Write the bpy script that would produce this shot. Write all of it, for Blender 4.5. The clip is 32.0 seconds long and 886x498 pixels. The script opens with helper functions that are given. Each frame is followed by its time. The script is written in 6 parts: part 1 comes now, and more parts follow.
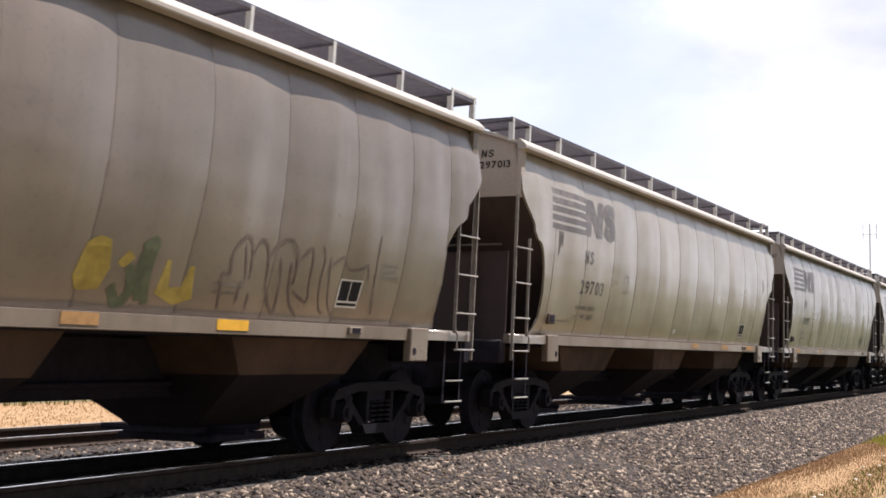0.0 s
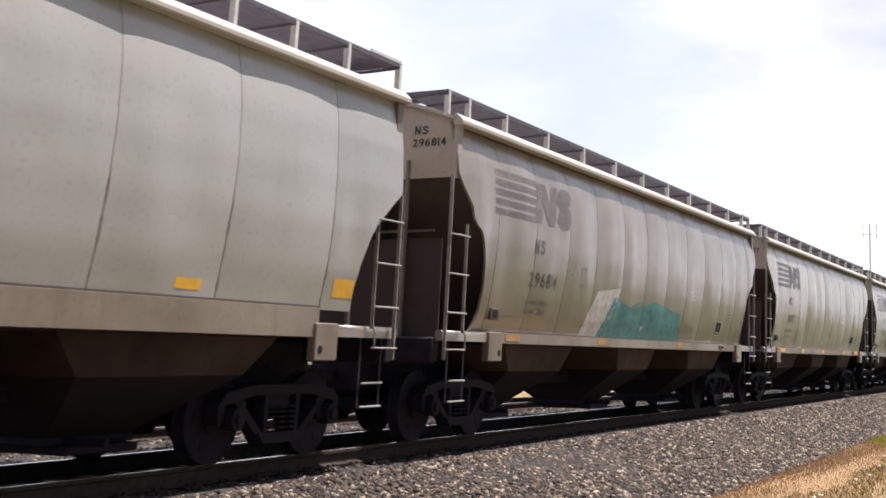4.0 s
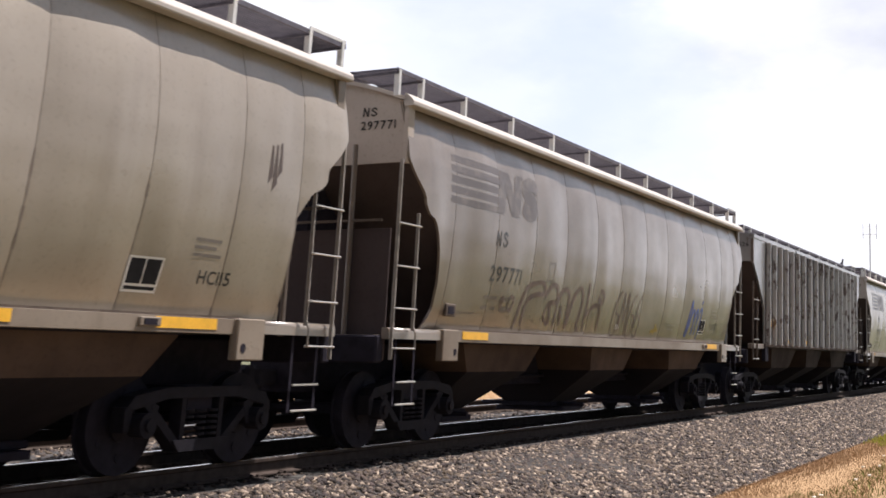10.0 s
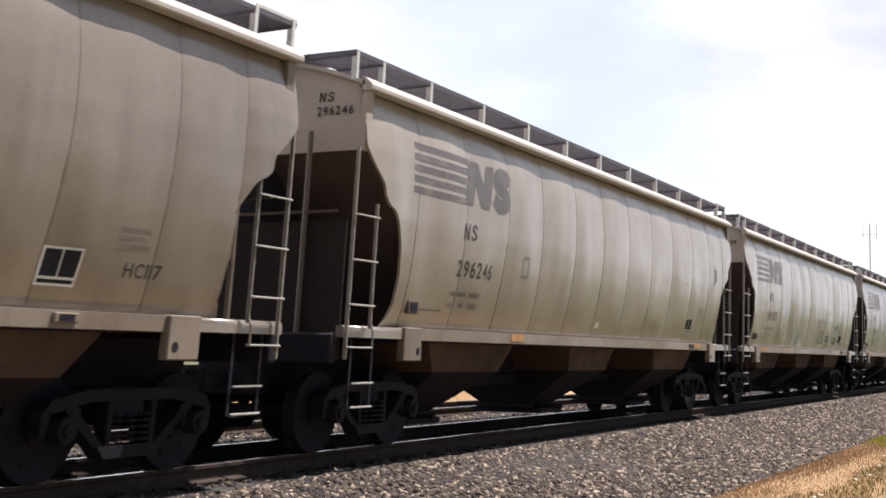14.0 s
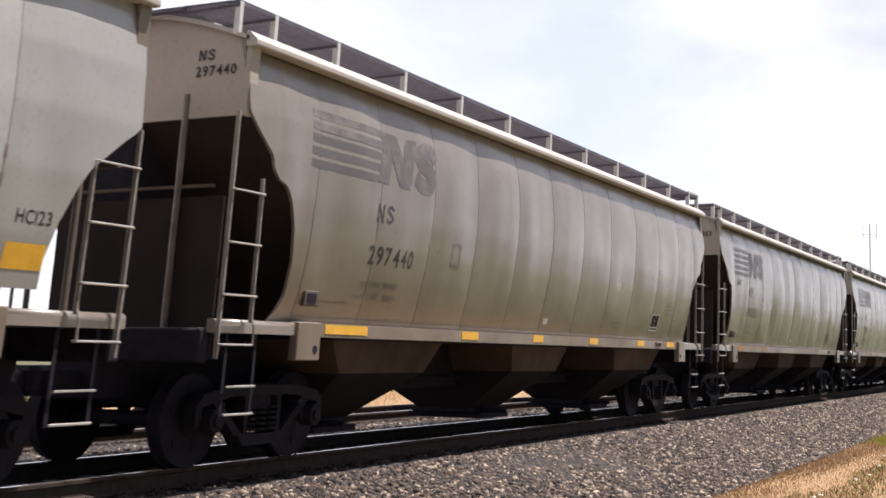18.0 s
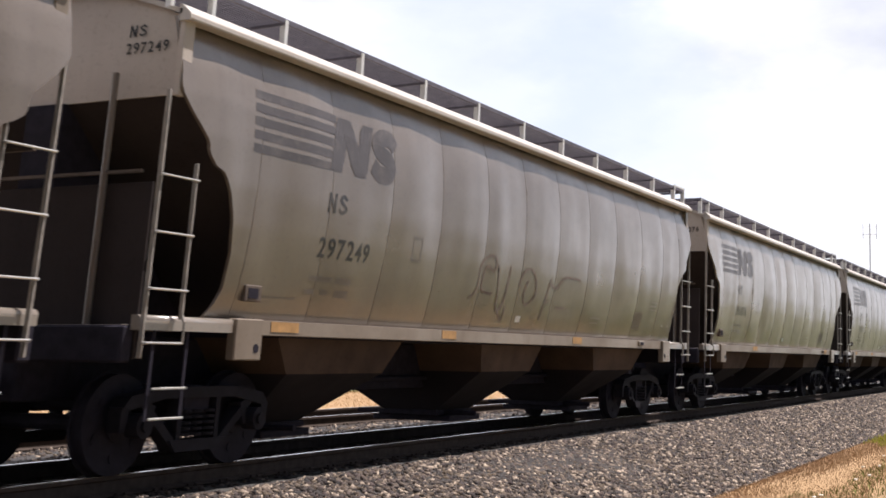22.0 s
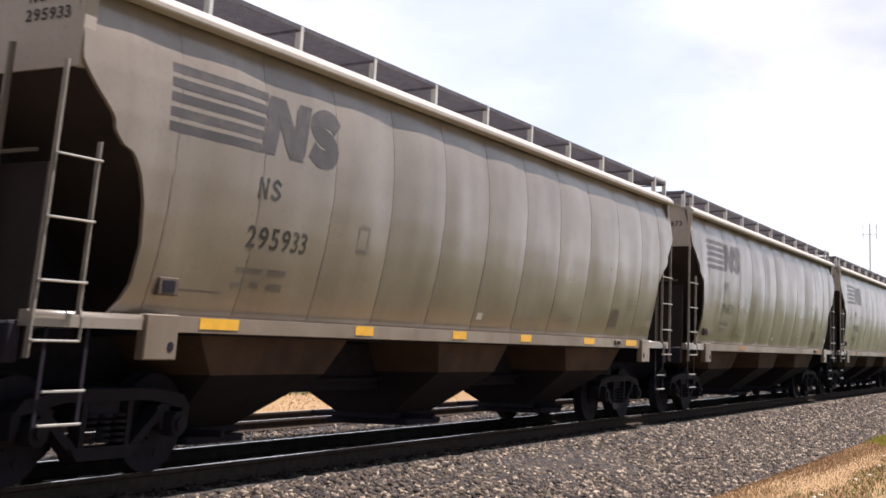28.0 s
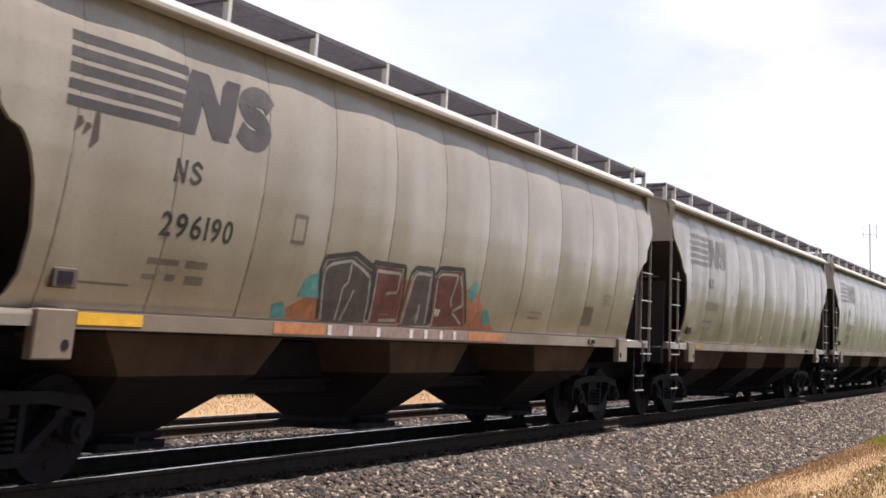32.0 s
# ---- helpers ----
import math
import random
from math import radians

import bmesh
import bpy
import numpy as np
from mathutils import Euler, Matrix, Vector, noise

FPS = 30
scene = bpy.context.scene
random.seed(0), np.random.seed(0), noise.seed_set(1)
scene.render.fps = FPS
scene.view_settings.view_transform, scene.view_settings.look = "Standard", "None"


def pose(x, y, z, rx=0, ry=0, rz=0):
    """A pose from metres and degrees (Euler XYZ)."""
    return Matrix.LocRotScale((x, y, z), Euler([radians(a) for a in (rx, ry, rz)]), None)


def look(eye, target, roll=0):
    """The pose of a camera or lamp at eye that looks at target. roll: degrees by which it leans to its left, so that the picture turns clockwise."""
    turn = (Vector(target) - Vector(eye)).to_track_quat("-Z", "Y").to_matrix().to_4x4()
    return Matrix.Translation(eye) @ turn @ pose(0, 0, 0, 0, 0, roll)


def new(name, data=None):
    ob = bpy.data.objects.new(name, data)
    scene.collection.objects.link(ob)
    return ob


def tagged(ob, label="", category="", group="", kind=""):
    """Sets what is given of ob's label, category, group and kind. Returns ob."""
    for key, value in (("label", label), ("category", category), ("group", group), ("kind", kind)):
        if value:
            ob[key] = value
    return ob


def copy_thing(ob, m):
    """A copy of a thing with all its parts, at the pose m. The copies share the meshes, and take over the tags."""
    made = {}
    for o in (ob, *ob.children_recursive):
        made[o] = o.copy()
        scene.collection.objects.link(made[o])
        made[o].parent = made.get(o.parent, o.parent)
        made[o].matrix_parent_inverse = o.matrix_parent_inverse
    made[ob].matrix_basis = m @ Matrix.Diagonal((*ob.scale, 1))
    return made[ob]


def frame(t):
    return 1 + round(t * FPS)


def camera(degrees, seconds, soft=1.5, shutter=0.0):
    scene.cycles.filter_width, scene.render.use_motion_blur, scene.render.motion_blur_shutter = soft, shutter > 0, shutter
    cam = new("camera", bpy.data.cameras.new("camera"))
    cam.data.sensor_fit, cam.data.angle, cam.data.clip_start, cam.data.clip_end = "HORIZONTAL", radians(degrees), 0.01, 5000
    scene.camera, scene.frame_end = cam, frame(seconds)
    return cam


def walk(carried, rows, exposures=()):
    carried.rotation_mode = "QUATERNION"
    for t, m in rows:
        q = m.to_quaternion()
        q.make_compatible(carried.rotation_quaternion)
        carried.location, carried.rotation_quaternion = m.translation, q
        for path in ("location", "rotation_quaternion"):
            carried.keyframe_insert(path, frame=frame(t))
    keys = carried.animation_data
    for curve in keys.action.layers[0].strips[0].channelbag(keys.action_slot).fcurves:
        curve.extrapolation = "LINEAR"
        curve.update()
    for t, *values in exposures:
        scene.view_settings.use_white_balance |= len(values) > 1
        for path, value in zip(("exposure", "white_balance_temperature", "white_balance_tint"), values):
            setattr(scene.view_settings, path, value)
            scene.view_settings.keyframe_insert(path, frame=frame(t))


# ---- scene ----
# ---- the camera stands still beside the line ----
TRACK = 8.656            # distance from the camera to the middle of the near track
cam = camera(37.75, 32.0, soft=1.7, shutter=0.95)
# a phone camera: it reads the picture row by row from the top, each row open only briefly
scene.cycles.rolling_shutter_type, scene.cycles.rolling_shutter_duration = "TOP", 0.05
EYE = pose(0, 0, 1.124, 0, 0, -63.666) @ pose(0, 0, 0, 4.668) @ pose(0, 0, 0, 0, -0.778) @ pose(0, 0, 0, 90)
walk(cam, [(0.0, EYE), (32.0, EYE)], exposures=[(0.0, 0.76, 6200, 15), (32.0, 0.76, 6200, 15)])

# ---- sky and sun: high sun from the far end of the line, thin bright cloud ----
SUN = Vector((0.30, -0.26, 1.0)).normalized()
sun = new("sun", bpy.data.lights.new("sun", "SUN"))
sun.data.energy, sun.data.angle, sun.data.color = 5.0, radians(0.6), (1.0, 0.94, 0.86)
sun.matrix_world = look((0, 0, 60), Vector((0, 0, 60)) - SUN)

world = bpy.data.worlds.new("sky")
scene.world = world
world.use_nodes = True
wn, wl = world.node_tree.nodes, world.node_tree.links
sky = wn.new("ShaderNodeTexSky")
sky.sky_type, sky.sun_disc = "NISHITA", False
sky.sun_elevation = math.asin(SUN.z)
sky.sun_rotation = math.atan2(SUN.x, SUN.y)
sky.air_density, sky.dust_density = 1.0, 1.2
back = wn["Background"]
back.inputs["Strength"].default_value = 0.031
wco = wn.new("ShaderNodeTexCoord")
wmap = wn.new("ShaderNodeMapping")
wmap.inputs["Scale"].default_value = (1.0, 1.0, 2.2)
wl.new(wco.outputs["Generated"], wmap.inputs["Vector"])
cloud = wn.new("ShaderNodeTexNoise")
cloud.inputs["Scale"].default_value, cloud.inputs["Detail"].default_value, cloud.inputs["Roughness"].default_value = 2.6, 7.0, 0.55
wl.new(wmap.outputs["Vector"], cloud.inputs["Vector"])
# a cloud bank ahead, clearer sky behind the camera
side = wn.new("ShaderNodeVectorMath")
side.operation = "DOT_PRODUCT"
side.inputs[1].default_value = (0.25, 0.75, 0.2)
wl.new(wco.outputs["Generated"], side.inputs[0])
lean = wn.new("ShaderNodeMath")
lean.operation = "MULTIPLY_ADD"
lean.inputs[1].default_value, lean.inputs[2].default_value = 0.5, 0.16
wl.new(side.outputs["Value"], lean.inputs[0])
summed = wn.new("ShaderNodeMath")
summed.operation = "ADD"
wl.new(cloud.outputs["Fac"], summed.inputs[0])
wl.new(lean.outputs["Value"], summed.inputs[1])
cover = wn.new("ShaderNodeValToRGB")
cover.color_ramp.elements[0].position, cover.color_ramp.elements[1].position = 0.42, 0.92
cover.color_ramp.elements[0].color = (0.02, 0.02, 0.02, 1)
wl.new(summed.outputs["Value"], cover.inputs["Fac"])
# thinner cloud in two places, with ragged edges
wisp = wn.new("ShaderNodeTexNoise")
wisp.inputs["Scale"].default_value, wisp.inputs["Detail"].default_value, wisp.inputs["Roughness"].default_value = 7.0, 6.0, 0.6
wl.new(wmap.outputs["Vector"], wisp.inputs["Vector"])
ragged = wn.new("ShaderNodeVectorMath")
ragged.operation = "MULTIPLY_ADD"
ragged.inputs[1].default_value = (0.20, 0.20, 0.20)
wl.new(wisp.outputs["Color"], ragged.inputs[0])
shift = wn.new("ShaderNodeVectorMath")
shift.operation = "SUBTRACT"
shift.inputs[1].default_value = (0.10, 0.10, 0.10)
wl.new(wco.outputs["Generated"], shift.inputs[0])
wl.new(shift.outputs["Vector"], ragged.inputs[2])
unit = wn.new("ShaderNodeVectorMath")
unit.operation = "NORMALIZE"
wl.new(ragged.outputs["Vector"], unit.inputs[0])
wmix = wn.new("ShaderNodeMix")
wmix.data_type = "RGBA"
wl.new(cover.outputs["Color"], wmix.inputs["Factor"])
wl.new(sky.outputs["Color"], wmix.inputs["A"])
wmix.inputs["B"].default_value = (23.0, 23.0, 23.3, 1)
result = wmix.outputs["Result"]
for way, lo, hi, thin in (((0.884, 0.405, 0.232), 0.987, 0.9988, 0.50), ((0.933, 0.305, 0.192), 0.9940, 0.9993, 0.48)):
    near_way = wn.new("ShaderNodeVectorMath")
    near_way.operation = "DOT_PRODUCT"
    near_way.inputs[1].default_value = Vector(way).normalized()
    wl.new(unit.outputs["Vector"], near_way.inputs[0])
    open_sky = wn.new("ShaderNodeMapRange")
    open_sky.interpolation_type = "SMOOTHSTEP"
    for key, value in (("From Min", lo), ("From Max", hi), ("To Min", 0.0), ("To Max", thin)):
        open_sky.inputs[key].default_value = value
    wl.new(near_way.outputs["Value"], open_sky.inputs["Value"])
    veil = wn.new("ShaderNodeMix")
    veil.data_type = "RGBA"
    veil.inputs["B"].default_value = (13.6, 15.6, 19.2, 1)
    wl.new(open_sky.outputs["Result"], veil.inputs["Factor"])
    wl.new(result, veil.inputs["A"])
    result = veil.outputs["Result"]
wl.new(result, back.inputs["Color"])


# ---- materials ----
def material(name):
    m = bpy.data.materials.new(name)
    m.use_nodes = True
    return m, m.node_tree.nodes, m.node_tree.links, m.node_tree.nodes["Principled BSDF"]


def noise_at(n, l, scale, stretch=(1, 1, 1), detail=4.0, space="Object", rough=0.55):
    co, mp, tx = n.new("ShaderNodeTexCoord"), n.new("ShaderNodeMapping"), n.new("ShaderNodeTexNoise")
    mp.inputs["Scale"].default_value = stretch
    tx.inputs["Scale"].default_value, tx.inputs["Detail"].default_value, tx.inputs["Roughness"].default_value = scale, detail, rough
    l.new(co.outputs[space], mp.inputs["Vector"])
    l.new(mp.outputs["Vector"], tx.inputs["Vector"])
    return tx


def ramp(n, l, source, lo, hi, a=0.0, b=1.0):
    r = n.new("ShaderNodeMapRange")
    r.inputs["From Min"].default_value, r.inputs["From Max"].default_value = lo, hi
    r.inputs["To Min"].default_value, r.inputs["To Max"].default_value = a, b
    l.new(source, r.inputs["Value"])
    return r.outputs["Result"]


def blend(n, l, fac, a, b, mode="MIX"):
    m = n.new("ShaderNodeMix")
    m.data_type, m.blend_type = "RGBA", mode
    for key, value in (("Factor", fac), ("A", a), ("B", b)):
        if isinstance(value, (float, int)):
            m.inputs[key].default_value = value
        elif isinstance(value, tuple):
            m.inputs[key].default_value = (*value, 1)
        else:
            l.new(value, m.inputs[key])
    return m.outputs["Result"]


def bump(n, l, bsdf, source, strength, distance=0.02):
    b = n.new("ShaderNodeBump")
    b.inputs["Strength"].default_value, b.inputs["Distance"].default_value = strength, distance
    l.new(source, b.inputs["Height"])
    l.new(b.outputs["Normal"], bsdf.inputs["Normal"])


def paint(name, base, dirt, amount=0.5, rough=0.27, streak=0.5, spec=0.5, rust=0.0, spot=2.3, bare=0.60):
    """Weathered car paint: broad stains, thin streaks that run down, grime specks."""
    m, n, l, b = material(name)
    stain = noise_at(n, l, 0.9, (1, 1, 1.3), 6)
    run = noise_at(n, l, 1.0, (3.2, 3.2, 0.30), 6)
    broad = noise_at(n, l, 0.42, (1, 1, 0.6), 3)
    speck = noise_at(n, l, 22, detail=3)
    c = blend(n, l, ramp(n, l, stain.outputs["Fac"], 0.35, 0.72, 0, amount), base, dirt)
    c = blend(n, l, ramp(n, l, run.outputs["Fac"], 0.50, 0.80, 0, streak), c, dirt)
    c = blend(n, l, ramp(n, l, broad.outputs["Fac"], 0.40, 0.66, 0, 0.4), c, tuple(x * 0.5 + y * 0.5 for x, y in zip(base, dirt)))
    c = blend(n, l, ramp(n, l, speck.outputs["Fac"], 0.55, 0.75, 0, 0.25), c, tuple(x * 0.6 for x in dirt))
    if rust:
        patch = noise_at(n, l, spot, (1.5, 1.5, 0.8), 8, rough=0.7)
        c = blend(n, l, ramp(n, l, patch.outputs["Fac"], bare, bare + 0.06, 0, rust), c, (0.085, 0.046, 0.034))
    info = n.new("ShaderNodeObjectInfo")
    tone = ramp(n, l, info.outputs["Random"], 0, 1, 0.93, 1.05)
    hsv = n.new("ShaderNodeHueSaturation")
    l.new(tone, hsv.inputs["Value"])
    l.new(c, hsv.inputs["Color"])
    l.new(hsv.outputs["Color"], b.inputs["Base Color"])
    b.inputs["Specular IOR Level"].default_value = spec
    b.inputs["Coat Weight"].default_value, b.inputs["Coat Roughness"].default_value = (1.0, 0.22) if spec > 0.4 else (0.0, 0.3)
    b.inputs["Coat IOR"].default_value = 1.60
    l.new(ramp(n, l, stain.outputs["Fac"], 0.3, 0.7, rough, rough + 0.2), b.inputs["Roughness"])
    bump(n, l, b, stain.outputs["Fac"], 0.15, 0.03)
    return m


def plain(name, base, rough=0.6, metal=0.0, vary=0.25, scale=9, fine=0.2, spec=0.5):
    m, n, l, b = material(name)
    big, small = noise_at(n, l, scale, detail=5), noise_at(n, l, scale * 9, detail=3)
    c = blend(n, l, ramp(n, l, big.outputs["Fac"], 0.3, 0.7, 0, 1), tuple(x * (1 - vary) for x in base), tuple(min(1, x * (1 + vary)) for x in base))
    c = blend(n, l, ramp(n, l, small.outputs["Fac"], 0.5, 0.75, 0, 0.35), c, tuple(x * 0.55 for x in base))
    l.new(c, b.inputs["Base Color"])
    b.inputs["Roughness"].default_value, b.inputs["Metallic"].default_value = rough, metal
    b.inputs["Specular IOR Level"].default_value = spec
    if fine:
        bump(n, l, b, small.outputs["Fac"], fine, 0.01)
    return m


def worn_marking(name, base, gone, spec=0.2):
    """Stencil paint that has partly flaked off to the body colour beneath."""
    m, n, l, b = material(name)
    wear = noise_at(n, l, 3.2, (1, 1, 1), 8, rough=0.7)
    info = n.new("ShaderNodeObjectInfo")
    add = n.new("ShaderNodeMath")
    add.operation = "ADD"
    l.new(wear.outputs["Fac"], add.inputs[0])
    l.new(ramp(n, l, info.outputs["Random"], 0, 1, -0.06, 0.06), add.inputs[1])
    c = blend(n, l, ramp(n, l, add.outputs["Value"], 0.52, 0.68, 0, 0.75), base, gone)
    l.new(c, b.inputs["Base Color"])
    b.inputs["Roughness"].default_value = 0.55
    b.inputs["Specular IOR Level"].default_value = spec
    b.inputs["Coat Weight"].default_value, b.inputs["Coat Roughness"].default_value, b.inputs["Coat IOR"].default_value = 0.5, 0.28, 1.55
    return m


BEIGE = paint("paint_beige", (0.249, 0.203, 0.157), (0.136, 0.102, 0.075), 0.5)
SAND = paint("paint_sand", (0.217, 0.173, 0.133), (0.118, 0.086, 0.065), 0.6)
STONE = paint("paint_stone", (0.357, 0.306, 0.242), (0.222, 0.175, 0.133), 0.45)
TAUPE = paint("paint_taupe", (0.175, 0.138, 0.106), (0.100, 0.072, 0.052), 0.55)
SILVER = paint("paint_silver_grey", (0.385, 0.375, 0.350), (0.27, 0.245, 0.215), 0.30, streak=0.25)
OLDGREY = paint("paint_old_grey", (0.217, 0.213, 0.214), (0.115, 0.101, 0.091), 0.75, streak=0.75, rust=0.85, bare=0.60)
RIBGREY = paint("paint_rib_grey", (0.490, 0.472, 0.455), (0.246, 0.189, 0.148), 0.5, streak=0.5, rust=0.95, spot=4.5, bare=0.535)
ROOFPAINT = paint("paint_roof_edge", (0.50, 0.455, 0.415), (0.34, 0.29, 0.255), 0.4, rough=0.5, spec=0.3)
SILLPAINT = paint("paint_sill", (0.265, 0.221, 0.175), (0.125, 0.088, 0.062), 0.7, streak=0.7, spec=0.3)
# ends coloured lighter than the sides, in place of light they lack
ENDLIGHTENED = paint("paint_end_lightened", (0.486, 0.425, 0.374), (0.350, 0.289, 0.241), 0.4, rough=0.5, spec=0.3)
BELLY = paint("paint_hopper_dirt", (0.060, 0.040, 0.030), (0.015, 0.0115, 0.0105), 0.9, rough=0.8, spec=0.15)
SLOPE = paint("paint_slope_brown", (0.084, 0.064, 0.063), (0.042, 0.033, 0.034), 0.6, rough=0.8, spec=0.15)
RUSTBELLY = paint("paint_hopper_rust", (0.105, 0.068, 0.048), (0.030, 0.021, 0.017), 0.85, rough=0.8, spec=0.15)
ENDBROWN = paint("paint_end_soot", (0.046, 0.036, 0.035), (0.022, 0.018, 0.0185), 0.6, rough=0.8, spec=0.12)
SILLGLOSS = paint("paint_sill_worn", (0.265, 0.225, 0.185), (0.17, 0.13, 0.10), 0.5, rough=0.3, streak=0.4)
# lower hopper slopes: shade under the car put into a near-black colour
SLOPEBLACK = paint("hopper_shade_black", (0.024, 0.0200, 0.0225), (0.014, 0.0122, 0.0150), 0.8, rough=0.8, spec=0.12)
# violet cast in the next three near-blacks stands for haze over shade
GRIME = plain("underframe_grime_hazed", (0.0225, 0.0200, 0.0285), 0.8, spec=0.1)
CAST = plain("cast_steel_hazed", (0.0165, 0.0150, 0.0195), 0.75, spec=0.12)
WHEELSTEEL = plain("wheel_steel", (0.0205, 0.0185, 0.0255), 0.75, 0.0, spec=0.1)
GALV = plain("galvanised_grating", (0.115, 0.105, 0.13), 0.6, 0.2)
RUNG = plain("worn_ladder_paint", (0.27, 0.24, 0.21), 0.5)
BARE = plain("bare_bright_steel", (0.62, 0.60, 0.57), 0.35, 0.7, vary=0.1)
PALESTEEL = plain("pale_bracket_and_edge", (0.66, 0.65, 0.63), 0.5, vary=0.1)
RAILSIDE = plain("rail_rust", (0.060, 0.046, 0.039), 0.9, spec=0.05)
RAILTOP = plain("rail_polished_head", (0.62, 0.62, 0.63), 0.22, 0.9, vary=0.08, fine=0)
TIEWOOD = plain("tie_creosote_wood", (0.045, 0.041, 0.035), 0.85, scale=4)
# deck colour made pale to bounce light into the dark car ends
DECK = plain("deck_bounce_pale", (0.20, 0.165, 0.14), 0.8, spec=0.2)
ENDDARK = plain("end_frame_dark_brown", (0.11, 0.085, 0.07), 0.7, spec=0.2)
WELD = worn_marking("weld_dirt", (0.150, 0.118, 0.096), (0.240, 0.205, 0.172))
INK = worn_marking("marking_slate", (0.122, 0.106, 0.102), (0.235, 0.205, 0.180))
INKSOLID = worn_marking("marking_dark_slate", (0.072, 0.062, 0.062), (0.125, 0.108, 0.100))
INKFRESH = worn_marking("marking_black", (0.026, 0.023, 0.023), (0.11, 0.095, 0.084))
INKPALE = worn_marking("marking_pale", (0.21, 0.20, 0.20), (0.30, 0.29, 0.27))
FAINT = worn_marking("marking_faint", (0.160, 0.138, 0.120), (0.225, 0.196, 0.170))
FADED = worn_marking("faded_grey_marking", (0.105, 0.100, 0.100), (0.205, 0.200, 0.194))
YELLOW = plain("reflector_yellow", (0.78, 0.42, 0.03), 0.4, vary=0.12, fine=0)
OLDYELLOW = plain("reflector_dirty", (0.37, 0.205, 0.075), 0.6, vary=0.25, fine=0)
WHITE = plain("reflector_white", (0.75, 0.75, 0.72), 0.4, vary=0.08, fine=0)
PLACARD = plain("placard_black", (0.018, 0.018, 0.022), 0.6, fine=0, spec=0.15)
RUSTSPOT = worn_marking("rust_spread", (0.075, 0.048, 0.040), (0.20, 0.155, 0.13))
SPRAY = {
    "black": plain("spray_black", (0.048, 0.045, 0.046), 0.6, fine=0),
    "brown": plain("spray_brown", (0.165, 0.125, 0.105), 0.6, fine=0),
    "yellow": plain("spray_yellow", (0.40, 0.30, 0.055), 0.6, fine=0),
    "teal": plain("spray_teal", (0.10, 0.30, 0.30), 0.6, fine=0),
    "blue": plain("spray_blue", (0.08, 0.13, 0.42), 0.6, fine=0),
    "orange": plain("spray_orange", (0.42, 0.17, 0.075), 0.6, fine=0),
    "red": plain("spray_red", (0.33, 0.06, 0.05), 0.6, fine=0),
    "green": plain("spray_green", (0.115, 0.135, 0.075), 0.6, fine=0),
    "pink": plain("spray_pink", (0.27, 0.19, 0.165), 0.6, fine=0),
    "white": plain("spray_white", (0.62, 0.61, 0.58), 0.6, fine=0),
    "soot": plain("spray_soot", (0.088, 0.083, 0.077), 0.6, fine=0),
    "chalk": plain("spray_chalk", (0.36, 0.35, 0.32), 0.6, fine=0),
    "umber": plain("spray_umber", (0.085, 0.073, 0.066), 0.6, fine=0),
    "maroon": plain("spray_maroon", (0.165, 0.052, 0.047), 0.6, fine=0),
    "grey": plain("spray_grey", (0.24, 0.24, 0.24), 0.6, fine=0),
}


# ---- small building helpers ----
def part(name, bm, mat, parent, label=""):
    """Links a bmesh, or a ready mesh, as one mesh object under a thing or a part."""
    if isinstance(bm, bpy.types.Mesh):
        mesh = bm
    else:
        mesh = bpy.data.meshes.new(name)
        bm.to_mesh(mesh)
        bm.free()
    if mat and not mesh.materials:
        mesh.materials.append(mat)
    ob = new(name, mesh)
    ob.parent = parent
    if label:
        tagged(ob, label)
    return ob


def box(bm, lo, hi, bevel=0.0):
    c, s = [(a + b) / 2 for a, b in zip(lo, hi)], [b - a for a, b in zip(lo, hi)]
    made = bmesh.ops.create_cube(bm, size=1, matrix=Matrix.Translation(c) @ Matrix.Diagonal((*s, 1)))["verts"]
    if bevel:
        edges = list({e for v in made for e in v.link_edges})
        bmesh.ops.bevel(bm, geom=edges, offset=bevel, segments=1, affect="EDGES")
    return bm


def boxed(lo, hi, bevel=0.0):
    return box(bmesh.new(), lo, hi, bevel)


def bar(bm, p, q, r, sides=8):
    p, q = Vector(p), Vector(q)
    turn = (q - p).to_track_quat("Z", "Y").to_matrix().to_4x4()
    bmesh.ops.create_cone(bm, cap_ends=True, segments=sides, radius1=r, radius2=r, depth=(q - p).length,
                          matrix=Matrix.Translation((p + q) / 2) @ turn)
    return bm


def flat_bar(bm, p, q, w, t, up=(0, 1, 0)):
    """A rectangular bar from p to q, w wide across and t thick along up."""
    p, q, up = Vector(p), Vector(q), Vector(up)
    d = (q - p).normalized()
    s = d.cross(up).normalized() * w / 2
    u = up.normalized() * t / 2
    vs = [bm.verts.new(a + x * s + y * u) for a in (p, q) for x, y in ((-1, -1), (1, -1), (1, 1), (-1, 1))]
    for f in ((0, 1, 2, 3), (7, 6, 5, 4), (0, 4, 5, 1), (1, 5, 6, 2), (2, 6, 7, 3), (3, 7, 4, 0)):
        bm.faces.new([vs[i] for i in f])
    return bm


def prism(bm, outline, y0, y1):
    """An outline in x and z, extruded from y0 to y1."""
    a, b = [bm.verts.new((x, y0, z)) for x, z in outline], [bm.verts.new((x, y1, z)) for x, z in outline]
    bm.faces.new(a), bm.faces.new(b[::-1])
    for i in range(len(a)):
        j = (i + 1) % len(a)
        bm.faces.new((a[i], b[i], b[j], a[j]))
    bmesh.ops.recalc_face_normals(bm, faces=bm.faces)
    return bm


